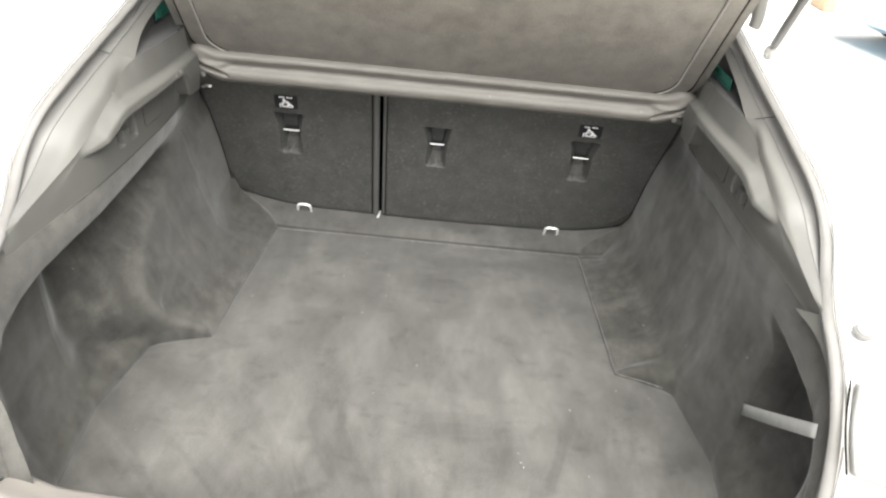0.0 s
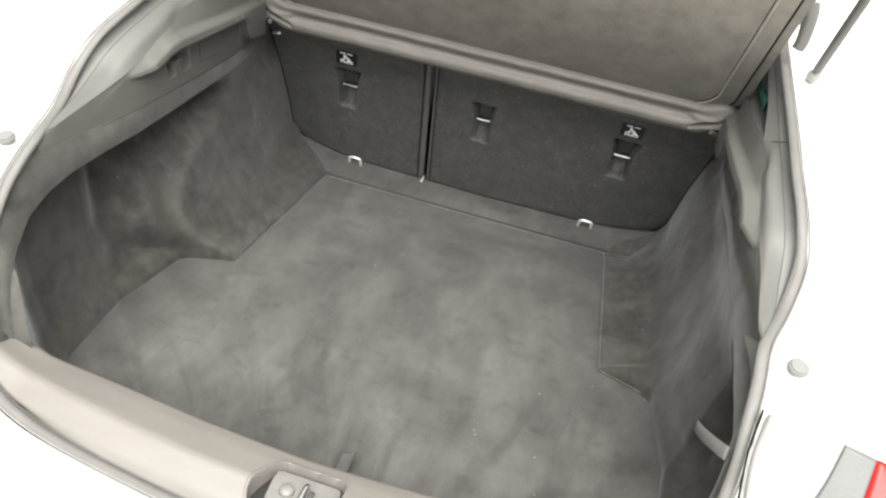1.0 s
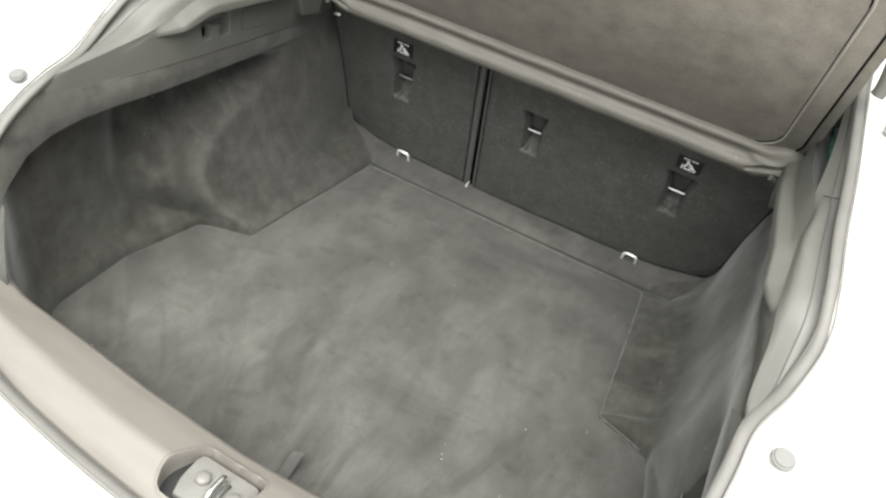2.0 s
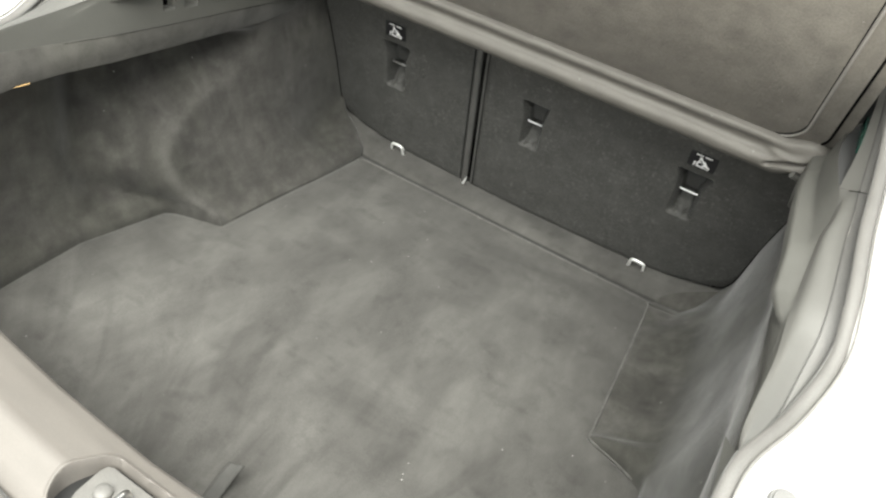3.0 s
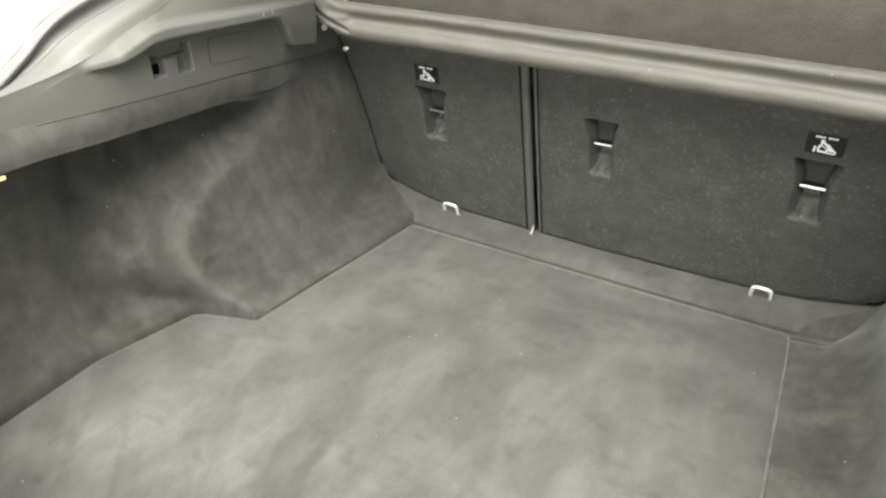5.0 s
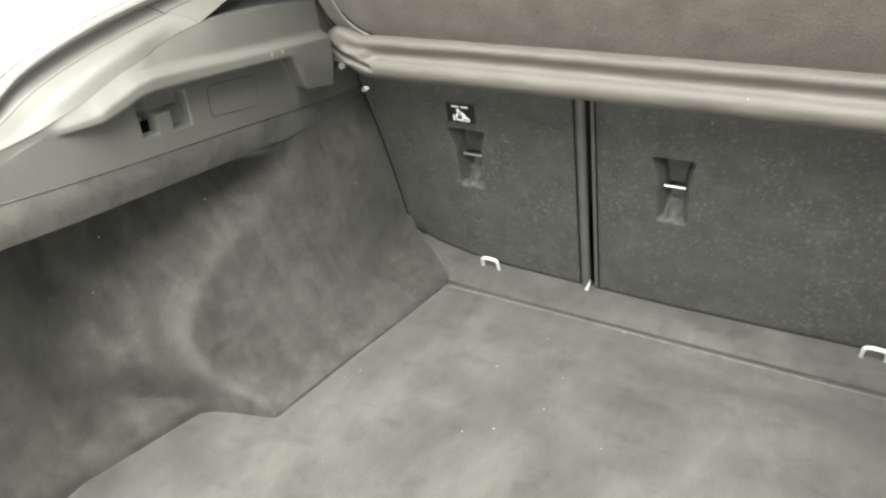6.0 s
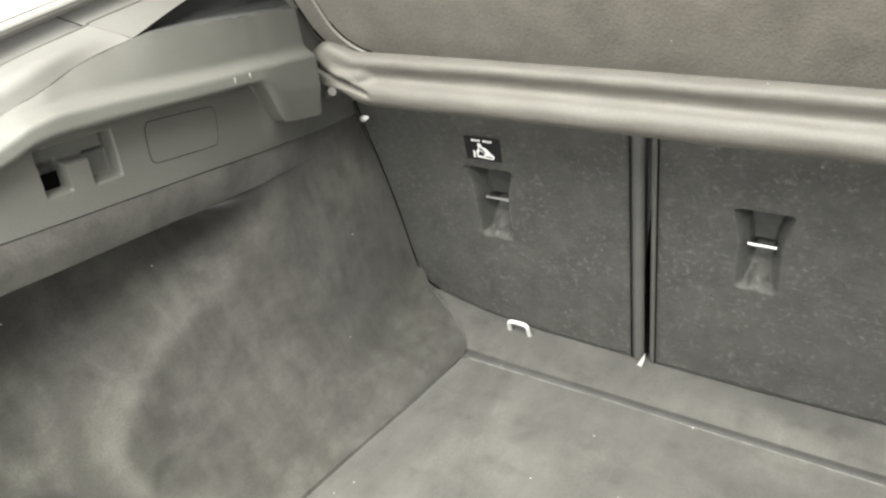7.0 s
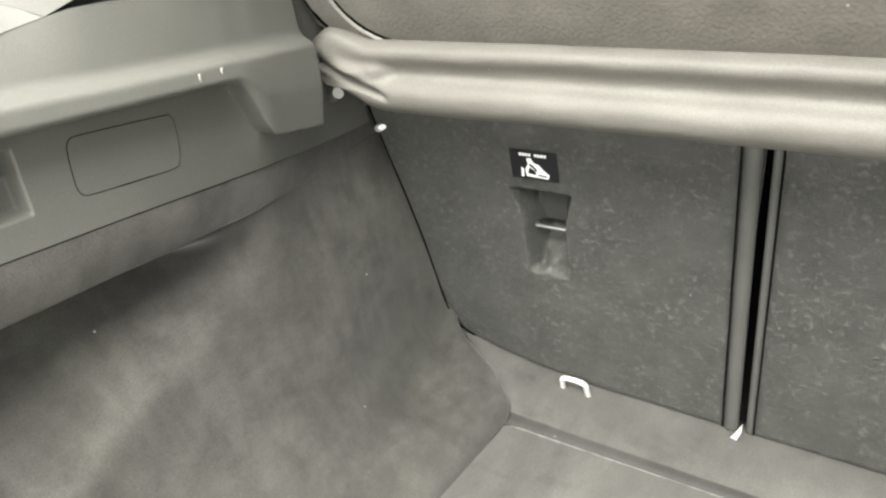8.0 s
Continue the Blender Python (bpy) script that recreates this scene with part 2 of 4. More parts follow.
GLOW.node_tree.nodes["Principled BSDF"].inputs["Emission Color"].default_value = (1.0, 0.62, 0.25, 1)
GLOW.node_tree.nodes["Principled BSDF"].inputs["Emission Strength"].default_value = 0.6
CABIN = plain("cabin_dark", (0.03, 0.03, 0.03), 0.9)


# ---- builders ----
def smooth(a, b, x):
    t = min(1.0, max(0.0, (x - a) / (b - a)))
    return t * t * (3 - 2 * t)


def interp(x, pairs):
    return float(np.interp(x, [p[0] for p in pairs], [p[1] for p in pairs]))


def pchip(x, pairs):
    """Smooth interpolation that never overshoots."""
    xs, vs = [p[0] for p in pairs], [p[1] for p in pairs]
    n = len(xs)
    if x <= xs[0] or n < 3:
        return vs[0]
    if x >= xs[-1]:
        return vs[-1]
    h = [b - a for a, b in zip(xs, xs[1:])]
    d = [(vs[i + 1] - vs[i]) / h[i] for i in range(n - 1)]
    m = [d[0]] + [0.0 if d[i - 1] * d[i] <= 0 else 2 * d[i - 1] * d[i] / (d[i - 1] + d[i]) for i in range(1, n - 1)] + [d[-1]]
    i = max(k for k in range(n - 1) if xs[k] <= x)
    t = (x - xs[i]) / h[i]
    return ((1 + 2 * t) * (1 - t) ** 2 * vs[i] + t * (1 - t) ** 2 * h[i] * m[i] + t * t * (3 - 2 * t) * vs[i + 1] + t * t * (t - 1) * h[i] * m[i + 1])


def spline(points, n):
    """n points along a Catmull-Rom curve, evenly by length."""
    P = [Vector(p) for p in points]
    P = [P[0] * 2 - P[1]] + P + [P[-1] * 2 - P[-2]]
    out = []
    for i in range(1, len(P) - 2):
        a, b, c, d = P[i - 1:i + 3]
        for k in range(16):
            t = k / 16
            out.append(0.5 * ((2 * b) + (c - a) * t + (2 * a - 5 * b + 4 * c - d) * t * t + (3 * b - a - 3 * c + d) * t ** 3))
    out.append(P[-2])
    L = [0.0]
    for p, q in zip(out, out[1:]):
        L.append(L[-1] + (q - p).length)
    us = np.linspace(0, L[-1], n)
    cols = [np.interp(us, L, [p[i] for p in out]) for i in range(len(out[0]))]
    return [Vector(v) for v in zip(*cols)]


def flip(points, s):
    return [(s * p[0], p[1], p[2]) for p in points]


def sheet(rows, bm=None, closed_u=False, closed_v=False):
    """Faces over a grid of points."""
    bm = bm or bmesh.new()
    vs = [[bm.verts.new(p) for p in row] for row in rows]
    nr, nc = len(vs), len(vs[0])
    for i in range(nr if closed_v else nr - 1):
        for j in range(nc if closed_u else nc - 1):
            a, b = vs[i], vs[(i + 1) % nr]
            bm.faces.new((a[j], a[(j + 1) % nc], b[(j + 1) % nc], b[j]))
    return bm


def loft(curves, nu, nv):
    """A smooth skin over guide curves that run side by side."""
    guides = [spline(c, nu) for c in curves]
    cols = [spline([g[j] for g in guides], nv) if len(guides) > 2 else
            [guides[0][j].lerp(guides[1][j], k / (nv - 1)) for k in range(nv)] for j in range(nu)]
    return sheet([[cols[j][i] for j in range(nu)] for i in range(nv)])


def tube(points, radius, sides=10, n=None, bm=None, flat=1.0, up=None):
    """A round bar along a curve, with closed ends. radius may be a function of 0..1."""
    P = spline(points, n) if n else [Vector(p) for p in points]
    bm = bm or bmesh.new()
    rows, ref = [], Vector(up or (0, 0, 1))
    for i, p in enumerate(P):
        d = (P[min(i + 1, len(P) - 1)] - P[max(i - 1, 0)]).normalized()
        if abs(d.dot(ref)) > 0.97:
            ref = Vector((1, 0, 0)) if abs(d.x) < 0.9 else Vector((0, 1, 0))
        a = d.cross(ref).normalized()
        b = a.cross(d)
        r = radius(i / (len(P) - 1)) if callable(radius) else radius
        rows.append([p + r * (math.cos(w) * a + flat * math.sin(w) * b) for w in [2 * math.pi * k / sides for k in range(sides)]])
    vs = [[bm.verts.new(q) for q in row] for row in rows]
    for r0, r1 in zip(vs, vs[1:]):
        for k in range(sides):
            bm.faces.new((r0[k], r0[(k + 1) % sides], r1[(k + 1) % sides], r1[k]))
    bm.faces.new(vs[0][::-1])
    bm.faces.new(vs[-1])
    return bm


def box(lo, hi, bevel=0.0, segments=2, bm=None):
    bm = bm or bmesh.new()
    made = bmesh.ops.create_cube(bm, size=1)["verts"]
    for v in made:
        v.co = Vector([l + (c + 0.5) * (h - l) for c, l, h in zip(v.co, lo, hi)])
    if bevel:
        bmesh.ops.bevel(bm, geom=list({e for v in made for e in v.link_edges}), offset=bevel, segments=segments, affect="EDGES", profile=0.5)
    return bm


def prism(outline, depth, bm=None, bevel=0.0):
    """An outline of (x, y, z) points pushed by the vector depth."""
    bm = bm or bmesh.new()
    a = [bm.verts.new(p) for p in outline]
    b = [bm.verts.new(Vector(p) + Vector(depth)) for p in outline]
    fa, fb = bm.faces.new(a), bm.faces.new(b[::-1])
    n = len(a)
    for i in range(n):
        bm.faces.new((a[i], b[i], b[(i + 1) % n], a[(i + 1) % n]))
    if bevel:
        bmesh.ops.bevel(bm, geom=list(fa.edges) + list(fb.edges), offset=bevel, segments=2, affect="EDGES", profile=0.5)
    return bm


def part(name, bm, mat, parent=None, label="", thick=0.0, flatshade=False, offset=0.0, crease=38):
    bmesh.ops.recalc_face_normals(bm, faces=bm.faces)
    me = bpy.data.meshes.new(name)
    bm.to_mesh(me)
    bm.free()
    me.materials.append(mat)
    ob = new(name, me)
    if not flatshade:
        me.polygons.foreach_set("use_smooth", [True] * len(me.polygons))
        me.set_sharp_from_angle(angle=radians(crease))
    if parent:
        ob.parent = parent
    if label:
        tagged(ob, label)
    if thick:
        mod = ob.modifiers.new("thickness", "SOLIDIFY")
        mod.thickness, mod.offset = thick, offset
    return ob


def thing(name, label, category, group="", kind=""):
    return tagged(new(name), label, category, group, kind)


# ---- plan of the boot: x across, y into the car, z up from the load floor ----
SEAT_Y, SEAT_LEAN = 0.02, 0.26


def seat_y(z):
    return SEAT_Y - SEAT_LEAN * z


# edge of the tailgate opening, for one side, from the roof to the middle of the sill
OPENING = [(0.50, 0.30, 0.80), (0.575, 0.0, 0.742), (0.597, -0.263, 0.659), (0.612, -0.45, 0.602), (0.616, -0.60, 0.566),
           (0.628, -0.70, 0.527), (0.636, -0.757, 0.482), (0.616, -0.835, 0.446), (0.582, -0.925, 0.441), (0.577, -0.98, 0.416),
           (0.572, -1.03, 0.382), (0.574, -1.065, 0.325), (0.564, -1.11, 0.25), (0.53, -1.165, 0.19), (0.45, -1.213, 0.162),
           (0.28, -1.246, 0.152), (0.0, -1.268, 0.15)]
RIM_IN = [(0.569, -0.30, 0.345), (0.560, -0.44, 0.352), (0.551, -0.60, 0.358), (0.547, -0.70, 0.361), (0.548, -0.79, 0.364),
          (0.552, -0.87, 0.361), (0.554, -0.93, 0.350), (0.557, -0.975, 0.329), (0.549, -1.02, 0.296), (0.542, -1.05, 0.258),
          (0.532, -1.072, 0.22), (0.524, -1.085, 0.186), (0.518, -1.092, 0.160)]
RIM_OUT = [(0.559, -0.30, 0.391), (0.548, -0.44, 0.400), (0.545, -0.60, 0.405), (0.547, -0.70, 0.408), (0.553, -0.79, 0.411),
           (0.558, -0.87, 0.414), (0.562, -0.93, 0.413), (0.566, -0.975, 0.395), (0.564, -1.02, 0.362), (0.566, -1.055, 0.31),
           (0.558, -1.078, 0.255), (0.546, -1.088, 0.205), (0.535, -1.094, 0.172)]


def floor_half_width(y):
    return interp(y, [(-1.14, 0.45), (-1.08, 0.51), (-0.97, 0.556), (-0.79, 0.575), (-0.61, 0.545), (-0.596, 0.525), (-0.582, 0.490), (-0.572, 0.455), (-0.563, 0.432),
                      (-0.095, 0.408), (-0.08, 0.4105), (-0.06, 0.420), (-0.04, 0.437), (-0.02, 0.463), (0.0, 0.503), (0.012, 0.533), (0.05, 0.56)])


OUTLINE = [(0.0, 0.006), (0.15, 0.008), (0.32, 0.012), (0.41, 0.022), (0.47, 0.036), (0.51, 0.048), (0.53, 0.058), (0.541, 0.072), (0.549, 0.095), (0.556, 0.14), (0.566, 0.21), (0.578, 0.28), (0.596, 0.38), (0.606, 0.46)]

# ---- ground and far things ----
bm = sheet([[(x, y, -0.69) for x in np.linspace(-400, 400, 9)] for y in np.linspace(-400, 400, 9)])
tagged(part("ground", bm, GROUND), "pale sunlit concrete yard under the cars", "ground", kind="structure")


def far_car():
    car = thing("parked_car", "pale blue hatchback parked on the bright concrete yard", "car")
    side = [(0.0, 0.28), (0.02, 0.62), (0.25, 0.82), (0.9, 0.95), (1.55, 1.38), (2.1, 1.47), (3.1, 1.43), (3.85, 1.05), (4.1, 0.95), (4.15, 0.35), (4.0, 0.2), (0.2, 0.2)]
    rows = []
    for w, inset in ((-0.86, 0.10), (-0.84, 0.03), (-0.6, 0.0), (0.6, 0.0), (0.84, 0.03), (0.86, 0.10)):
        rows.append([(2.05 + (x - 2.05) * (1 - inset * 0.4), w * (0.82 if z > 1.0 else 1.0), 0.2 + (z - 0.2) * (1 - inset * 0.3)) for x, z in side])
    bm = sheet(rows, closed_u=True)
    bm.verts.ensure_lookup_table()
    n = len(side)
    bm.faces.new(bm.verts[:n])
    bm.faces.new(bm.verts[-n:])
    part("body", bm, BLUE, car)
    for s in (-1, 1):
        part("side_window", prism([(1.35, s * 0.72, 0.98), (1.65, s * 0.70, 1.33), (3.0, s * 0.70, 1.34), (3.45, s * 0.72, 1.0)], (0, s * 0.02, 0)), DARK_GLASS, car)
        for x in (0.95, 3.3):
            bm = bmesh.new()
            bmesh.ops.create_cone(bm, cap_ends=True, segments=28, radius1=0.31, radius2=0.31, depth=0.2, matrix=pose(x, s * 0.8, 0.31, 90))
            wheel = part("wheel", bm, TYRE, car)
            bm = bmesh.new()
            bmesh.ops.create_cone(bm, cap_ends=True, segments=20, radius1=0.2, radius2=0.17, depth=0.22, matrix=pose(x, s * 0.81, 0.31, 90))
            part("rim", bm, STEEL, wheel)
        part("headlamp", prism([(0.05, s * 0.5, 0.6), (0.05, s * 0.8, 0.6), (0.25, s * 0.82, 0.75), (0.2, s * 0.5, 0.76)], (-0.03, 0, 0.01)), LAMP_PALE, car)
    part("bumper_strip", prism([(-0.01, -0.6, 0.36), (-0.01, 0.6, 0.36), (-0.01, 0.6, 0.46), (-0.01, -0.6, 0.46)], (0.05, 0, 0)), PAINT, car)
    car.matrix_world = pose(4.1, 5.2, -0.69, 0, 0, 15)
    return car


far_car()
kerb = box((4.48, 7.4, -0.69), (4.86, 7.85, -0.43), 0.03)
tagged(part("planter_box", kerb, BRICK_TAN), "low tan masonry block beside the parked car", "planter")

# ---- boot floor ----
boot_floor = thing("floor", "dark grey carpeted boot floor with brushed pile", "floor", kind="structure")
ys = np.concatenate([np.linspace(-1.14, -0.62, 40), np.linspace(-0.61, -0.56, 16), np.linspace(-0.55, -0.102, 40), [-0.0995, -0.098, -0.0968, -0.0960, -0.0955, -0.0953]])
rows = []
for y in ys:
    w = floor_half_width(y) + 0.001
    t = min(1.0, max(0.0, (y + 0.0995) / 0.0042))
    drop = 0.004 * (1 - math.sqrt(1 - t * t)) + (0.008 if y > -0.09535 else 0) - 0.0016 * smooth(-0.112, -0.1, y)
    row = []
    for k in np.linspace(-1, 1, 61):
        a = abs(k)
        edge = 0.005 * smooth(0.982, 1.0, a)
        wave = 0.0012 * noise.noise(Vector((k * 3.1, y * 5.3, 0.3)))
        row.append((k * w, y, wave - drop - edge))
    rows.append(row)
board = part("floor_board", sheet(rows), CARPET, boot_floor)


def strip_rise(x, y):
    return (interp(abs(x), OUTLINE) - 0.006) * smooth(-0.11, 0.02, y)


# the strip between board and seats
STRIP = [(-0.0970, -0.008), (-0.0958, -0.0035), (-0.0945, -0.0026), (-0.090, -0.0042), (-0.084, -0.0066), (-0.078, -0.0085), (-0.072, -0.0095), (-0.067, -0.0092),
         (-0.061, -0.0078), (-0.054, -0.0055), (-0.046, -0.0032), (-0.037, -0.0014), (-0.027, -0.0003), (-0.015, 0.0005), (0.0, 0.001), (0.012, 0.0015), (0.03, 0.0015), (0.05, 0.0)]


def strip_sheet(stations):
    rows = []
    for y, z in stations:
        rows.append([(k * (floor_half_width(y) + (0.010 if k < 0 else 0.025)), y + 0.0012 * noise.noise(Vector((k * 22, 0, 7))), z + strip_rise(k * floor_half_width(y), y)) for k in np.linspace(-1, 1, 121)])
    return sheet(rows)


# worn edge of the board, frayed here and there; pale colour paints its highlight
hem = [(x, -0.0985, 0.0004) for x in np.linspace(-0.39, 0.398, 40)] + [(0.4075, -0.104, 0.0004)]
hem += [(floor_half_width(y) + 0.0005, y, 0.0006) for y in np.linspace(-0.115, -0.555, 30)] + [(floor_half_width(y) - 0.001, y, 0.0006) for y in (-0.565, -0.574, -0.584, -0.597)]
hem = [(x + 0.0007 * noise.noise(Vector((x * 40, y * 40, 1))), y + 0.0007 * noise.noise(Vector((x * 40, y * 40, 5))), z + 0.0008 * noise.noise(Vector((x * 30, y * 30, 9)))) for x, y, z in hem]
part("board_edge_highlight", tube(hem, 0.0019, 8, 300), EDGE_HIGHLIGHT, boot_floor, "pale frayed board edge, its highlight put into the colour")
part("hinge_band", strip_sheet(STRIP[:8]), DIP_SHADE, boot_floor, "felt hinge behind the board, its shade put into the colour")
part("rear_strip", strip_sheet(STRIP[7:]), CARPET, boot_floor)
# underlay closes the joint
part("underlay", box((-0.6, -1.13, -0.06), (0.6, 0.08, -0.032)), GAP, boot_floor)


def pull_tab():
    bm = bmesh.new()
    P = [(0.0185, -1.046, -0.002), (0.0188, -1.036, 0.004), (0.019, -1.023, 0.012), (0.0195, -1.010, 0.021), (0.0205, -1.001, 0.0262), (0.021, -0.996, 0.0275)]
    line = spline(P, 26)
    sheet([[(p.x + k * 0.0115, p.y + k * 0.003, p.z + 0.0012 * abs(k) + 0.0025 * k * i / 25) for i, p in enumerate(line)] for k in (-1, -0.5, 0, 0.5, 1)], bm)
    ob = part("pull_tab", bm, WEBBING, None, thick=0.0022)
    return tagged(ob, "grey webbing pull tab rising from under the sill", "pull tab")


pull_tab()


# ---- carpeted side lining ----
def rim(y, curve, extra):
    pts = extra + curve
    ysx = [-p[1] for p in pts]
    return (float(np.interp(-y, ysx, [p[0] for p in pts])), float(np.interp(-y, ysx, [p[2] for p in pts])))


IN_EXTRA = [(0.60, 0.03, 0.36), (0.594, -0.05, 0.352), (0.583, -0.15, 0.346)]
OUT_EXTRA = [(0.60, 0.03, 0.384), (0.590, -0.06, 0.383), (0.578, -0.14, 0.384), (0.568, -0.21, 0.387)]


# ridge of the wheel arch, as (y, z), from the floor up to the rim
RIDGE = spline([(-0.545, -0.05), (-0.565, 0.0), (-0.585, 0.05), (-0.602, 0.09), (-0.607, 0.13), (-0.590, 0.157), (-0.566, 0.18), (-0.536, 0.197),
                (-0.505, 0.213), (-0.45, 0.232), (-0.39, 0.252), (-0.32, 0.282), (-0.28, 0.308), (-0.255, 0.335), (-0.235, 0.38)], 60)


def behind_ridge(y, z):
    """Distance behind the ridge of the wheel arch; negative on the arch itself."""
    best, sign, p = 9.0, 1.0, Vector((y, z))
    for a, b in zip(RIDGE, RIDGE[1:]):
        d = b - a
        t = min(1.0, max(0.0, (p - a).dot(d) / d.length_squared))
        r = (p - a - d * t).length
        if r < best:
            best, sign = r, 1.0 if d.x * (z - a.y) - d.y * (y - a.x) > 0 else -1.0
    return best * sign


def wall_x(y, z, s):
    """How far the lining stands out from the middle of the boot."""
    x0 = floor_half_width(y)
    if y < -0.55:
        x0f = 0.432 + (-0.566 - y) * 0.05
    else:
        x0f = x0
    far = pchip(z, [(0, 0), (0.03, 0.25), (0.06, 0.41), (0.10, 0.56), (0.14, 0.67), (0.2, 0.79), (0.26, 0.89), (0.3, 0.95), (0.345, 1), (0.4, 1)])
    if s > 0:
        far = 0.1 * far + 0.9 * pchip(z, [(0, 0), (0.008, 0.28), (0.02, 0.53), (0.04, 0.70), (0.07, 0.79), (0.12, 0.86), (0.2, 0.92), (0.3, 0.97), (0.345, 1), (0.4, 1)])
    near = pchip(z, [(0, 0), (0.03, 0.36), (0.06, 0.6), (0.12, 0.75), (0.2, 0.85), (0.345, 1), (0.4, 1)])
    g = smooth(-0.38, -0.08, y)
    front = x0f + (0.59 - 0.012 * smooth(-0.42, -0.28, y) - x0f) * (far * (1 - g) + near * g)
    if y > -0.24:
        h = smooth(-0.24, 0.01, y + SEAT_LEAN * z)
        front = front * (1 - h) + h * interp(z, [(0.0, 0.50), (0.058, 0.533), (0.072, 0.542), (0.095, 0.55), (0.14, 0.554), (0.21, 0.561), (0.28, 0.572), (0.38, 0.590)])
    xb = floor_half_width(min(y, -0.62))
    deep = interp(z, [(0, 0), (0.02, 0.012), (0.08, 0.04), (0.16, 0.058), (0.3, 0.062), (0.4, 0.06)])
    if s > 0:
        deep *= 0.35 + 1.05 * smooth(-0.79, -0.815, y)
    else:
        deep *= 1.75 - 1.0 * smooth(-0.70, -0.80, y)
    back = xb + deep * smooth(-1.09, -1.0, y)
    d = behind_ridge(y, z)
    reach = 0.055 + (0.125 if s < 0 else 0.22) * smooth(0.0, 0.13, z)
    u = min(1.0, max(0.0, (d + 0.008) / reach))
    u = (math.sqrt(u * u + 0.02) - 0.1414) / (1.00995 - 0.1414)
    w = 1 - (1 - u) ** 1.7
    if y > -0.56:
        w *= smooth(-0.25, -0.31, y)
    return front * (1 - w) + back * w


def side_lining(s):
    rows = []
    cols = np.concatenate([np.linspace(0.035, -0.5, 70), np.linspace(-0.506, -0.72, 44), np.linspace(-0.725, -0.78, 10), np.linspace(-0.783, -0.83, 16), np.linspace(-0.84, -1.092, 44)])
    for yc in cols:
        xi, zi = rim(yc, RIM_IN, IN_EXTRA)
        xo, zo = rim(yc, RIM_OUT, OUT_EXTRA)
        over = smooth(-0.27, -0.45, yc)
        shift = set_out(s, yc) * smooth(-0.1, -0.3, yc)
        xi, xo = xi + shift, xo + shift
        if s > 0:
            slim = smooth(-0.30, -0.44, yc)
            xi, zi, xo = xi + 0.013 * slim, zi - 0.005 * slim, xo + 0.011 * slim
        col = []
        for t in np.concatenate([np.linspace(0, 0.9, 46), np.linspace(0.91, 0.97, 8), np.linspace(0.974, 1, 12)]):
            foot = strip_rise(floor_half_width(yc - 0.012), yc - 0.012) - 0.006 + (0.004 if s < 0 else 0.005) * smooth(-0.16, -0.09, yc)
            if s > 0:
                foot += interp(yc - 0.012, STRIP) * smooth(-0.11, -0.095, yc - 0.012)
            z = foot + (zi - foot) * t
            y = yc - SEAT_LEAN * z * max(0.0, 1 + yc / 0.3) - 0.012 + 0.03 * smooth(-0.02, 0.035, yc) * smooth(0.05, 0.12, z)
            x = wall_x(y, z, s) + shift * smooth(0.15, 0.36, z)
            if y < -0.52:
                foot_line = (1 - smooth(0.0, 0.045, z)) * smooth(-0.525, -0.568, y)
                x = x * (1 - foot_line) + foot_line * floor_half_width(y)
            if yc > -0.26:
                hug = (1 - smooth(0.0, 0.16 if s < 0 else 0.02, t)) * smooth(-0.26, -0.22, yc)
                x = x * (1 - hug) + hug * floor_half_width(yc - 0.012)
            blend = smooth(0.8 + (0.178 if s < 0 else -0.1) * over, 1.0, t)
            blend *= 0.9 + 0.1 * over
            x = x * (1 - blend) + xi * blend
            z += 0.004 * over * math.sin(math.pi * smooth(0.9, 1, t))
            x += 0.0025 * noise.noise(Vector((y * 6, z * 6, s * 3.0)))
            if s < 0:
                x += 0.0050 * smooth(0.040, 0.028, math.hypot(y + 0.563, z - 0.067))
            col.append((s * x, y, z))
        for t in (0.06, 0.2, 0.4, 0.6, 0.8, 0.95, 1.0):
            bow = -0.004 * math.sin(math.pi * t) * over
            rz = zi + (zo - zi) * t
            col.append((s * (xi + (xo - xi) * t + bow), yc - SEAT_LEAN * rz * max(0.0, 1 + yc / 0.3) - 0.012 + 0.03 * smooth(-0.02, 0.035, yc), rz))
        col.append((s * (xo + 0.007), col[-1][1], zo + 0.012))
        rows.append(col)
    return sheet(rows)


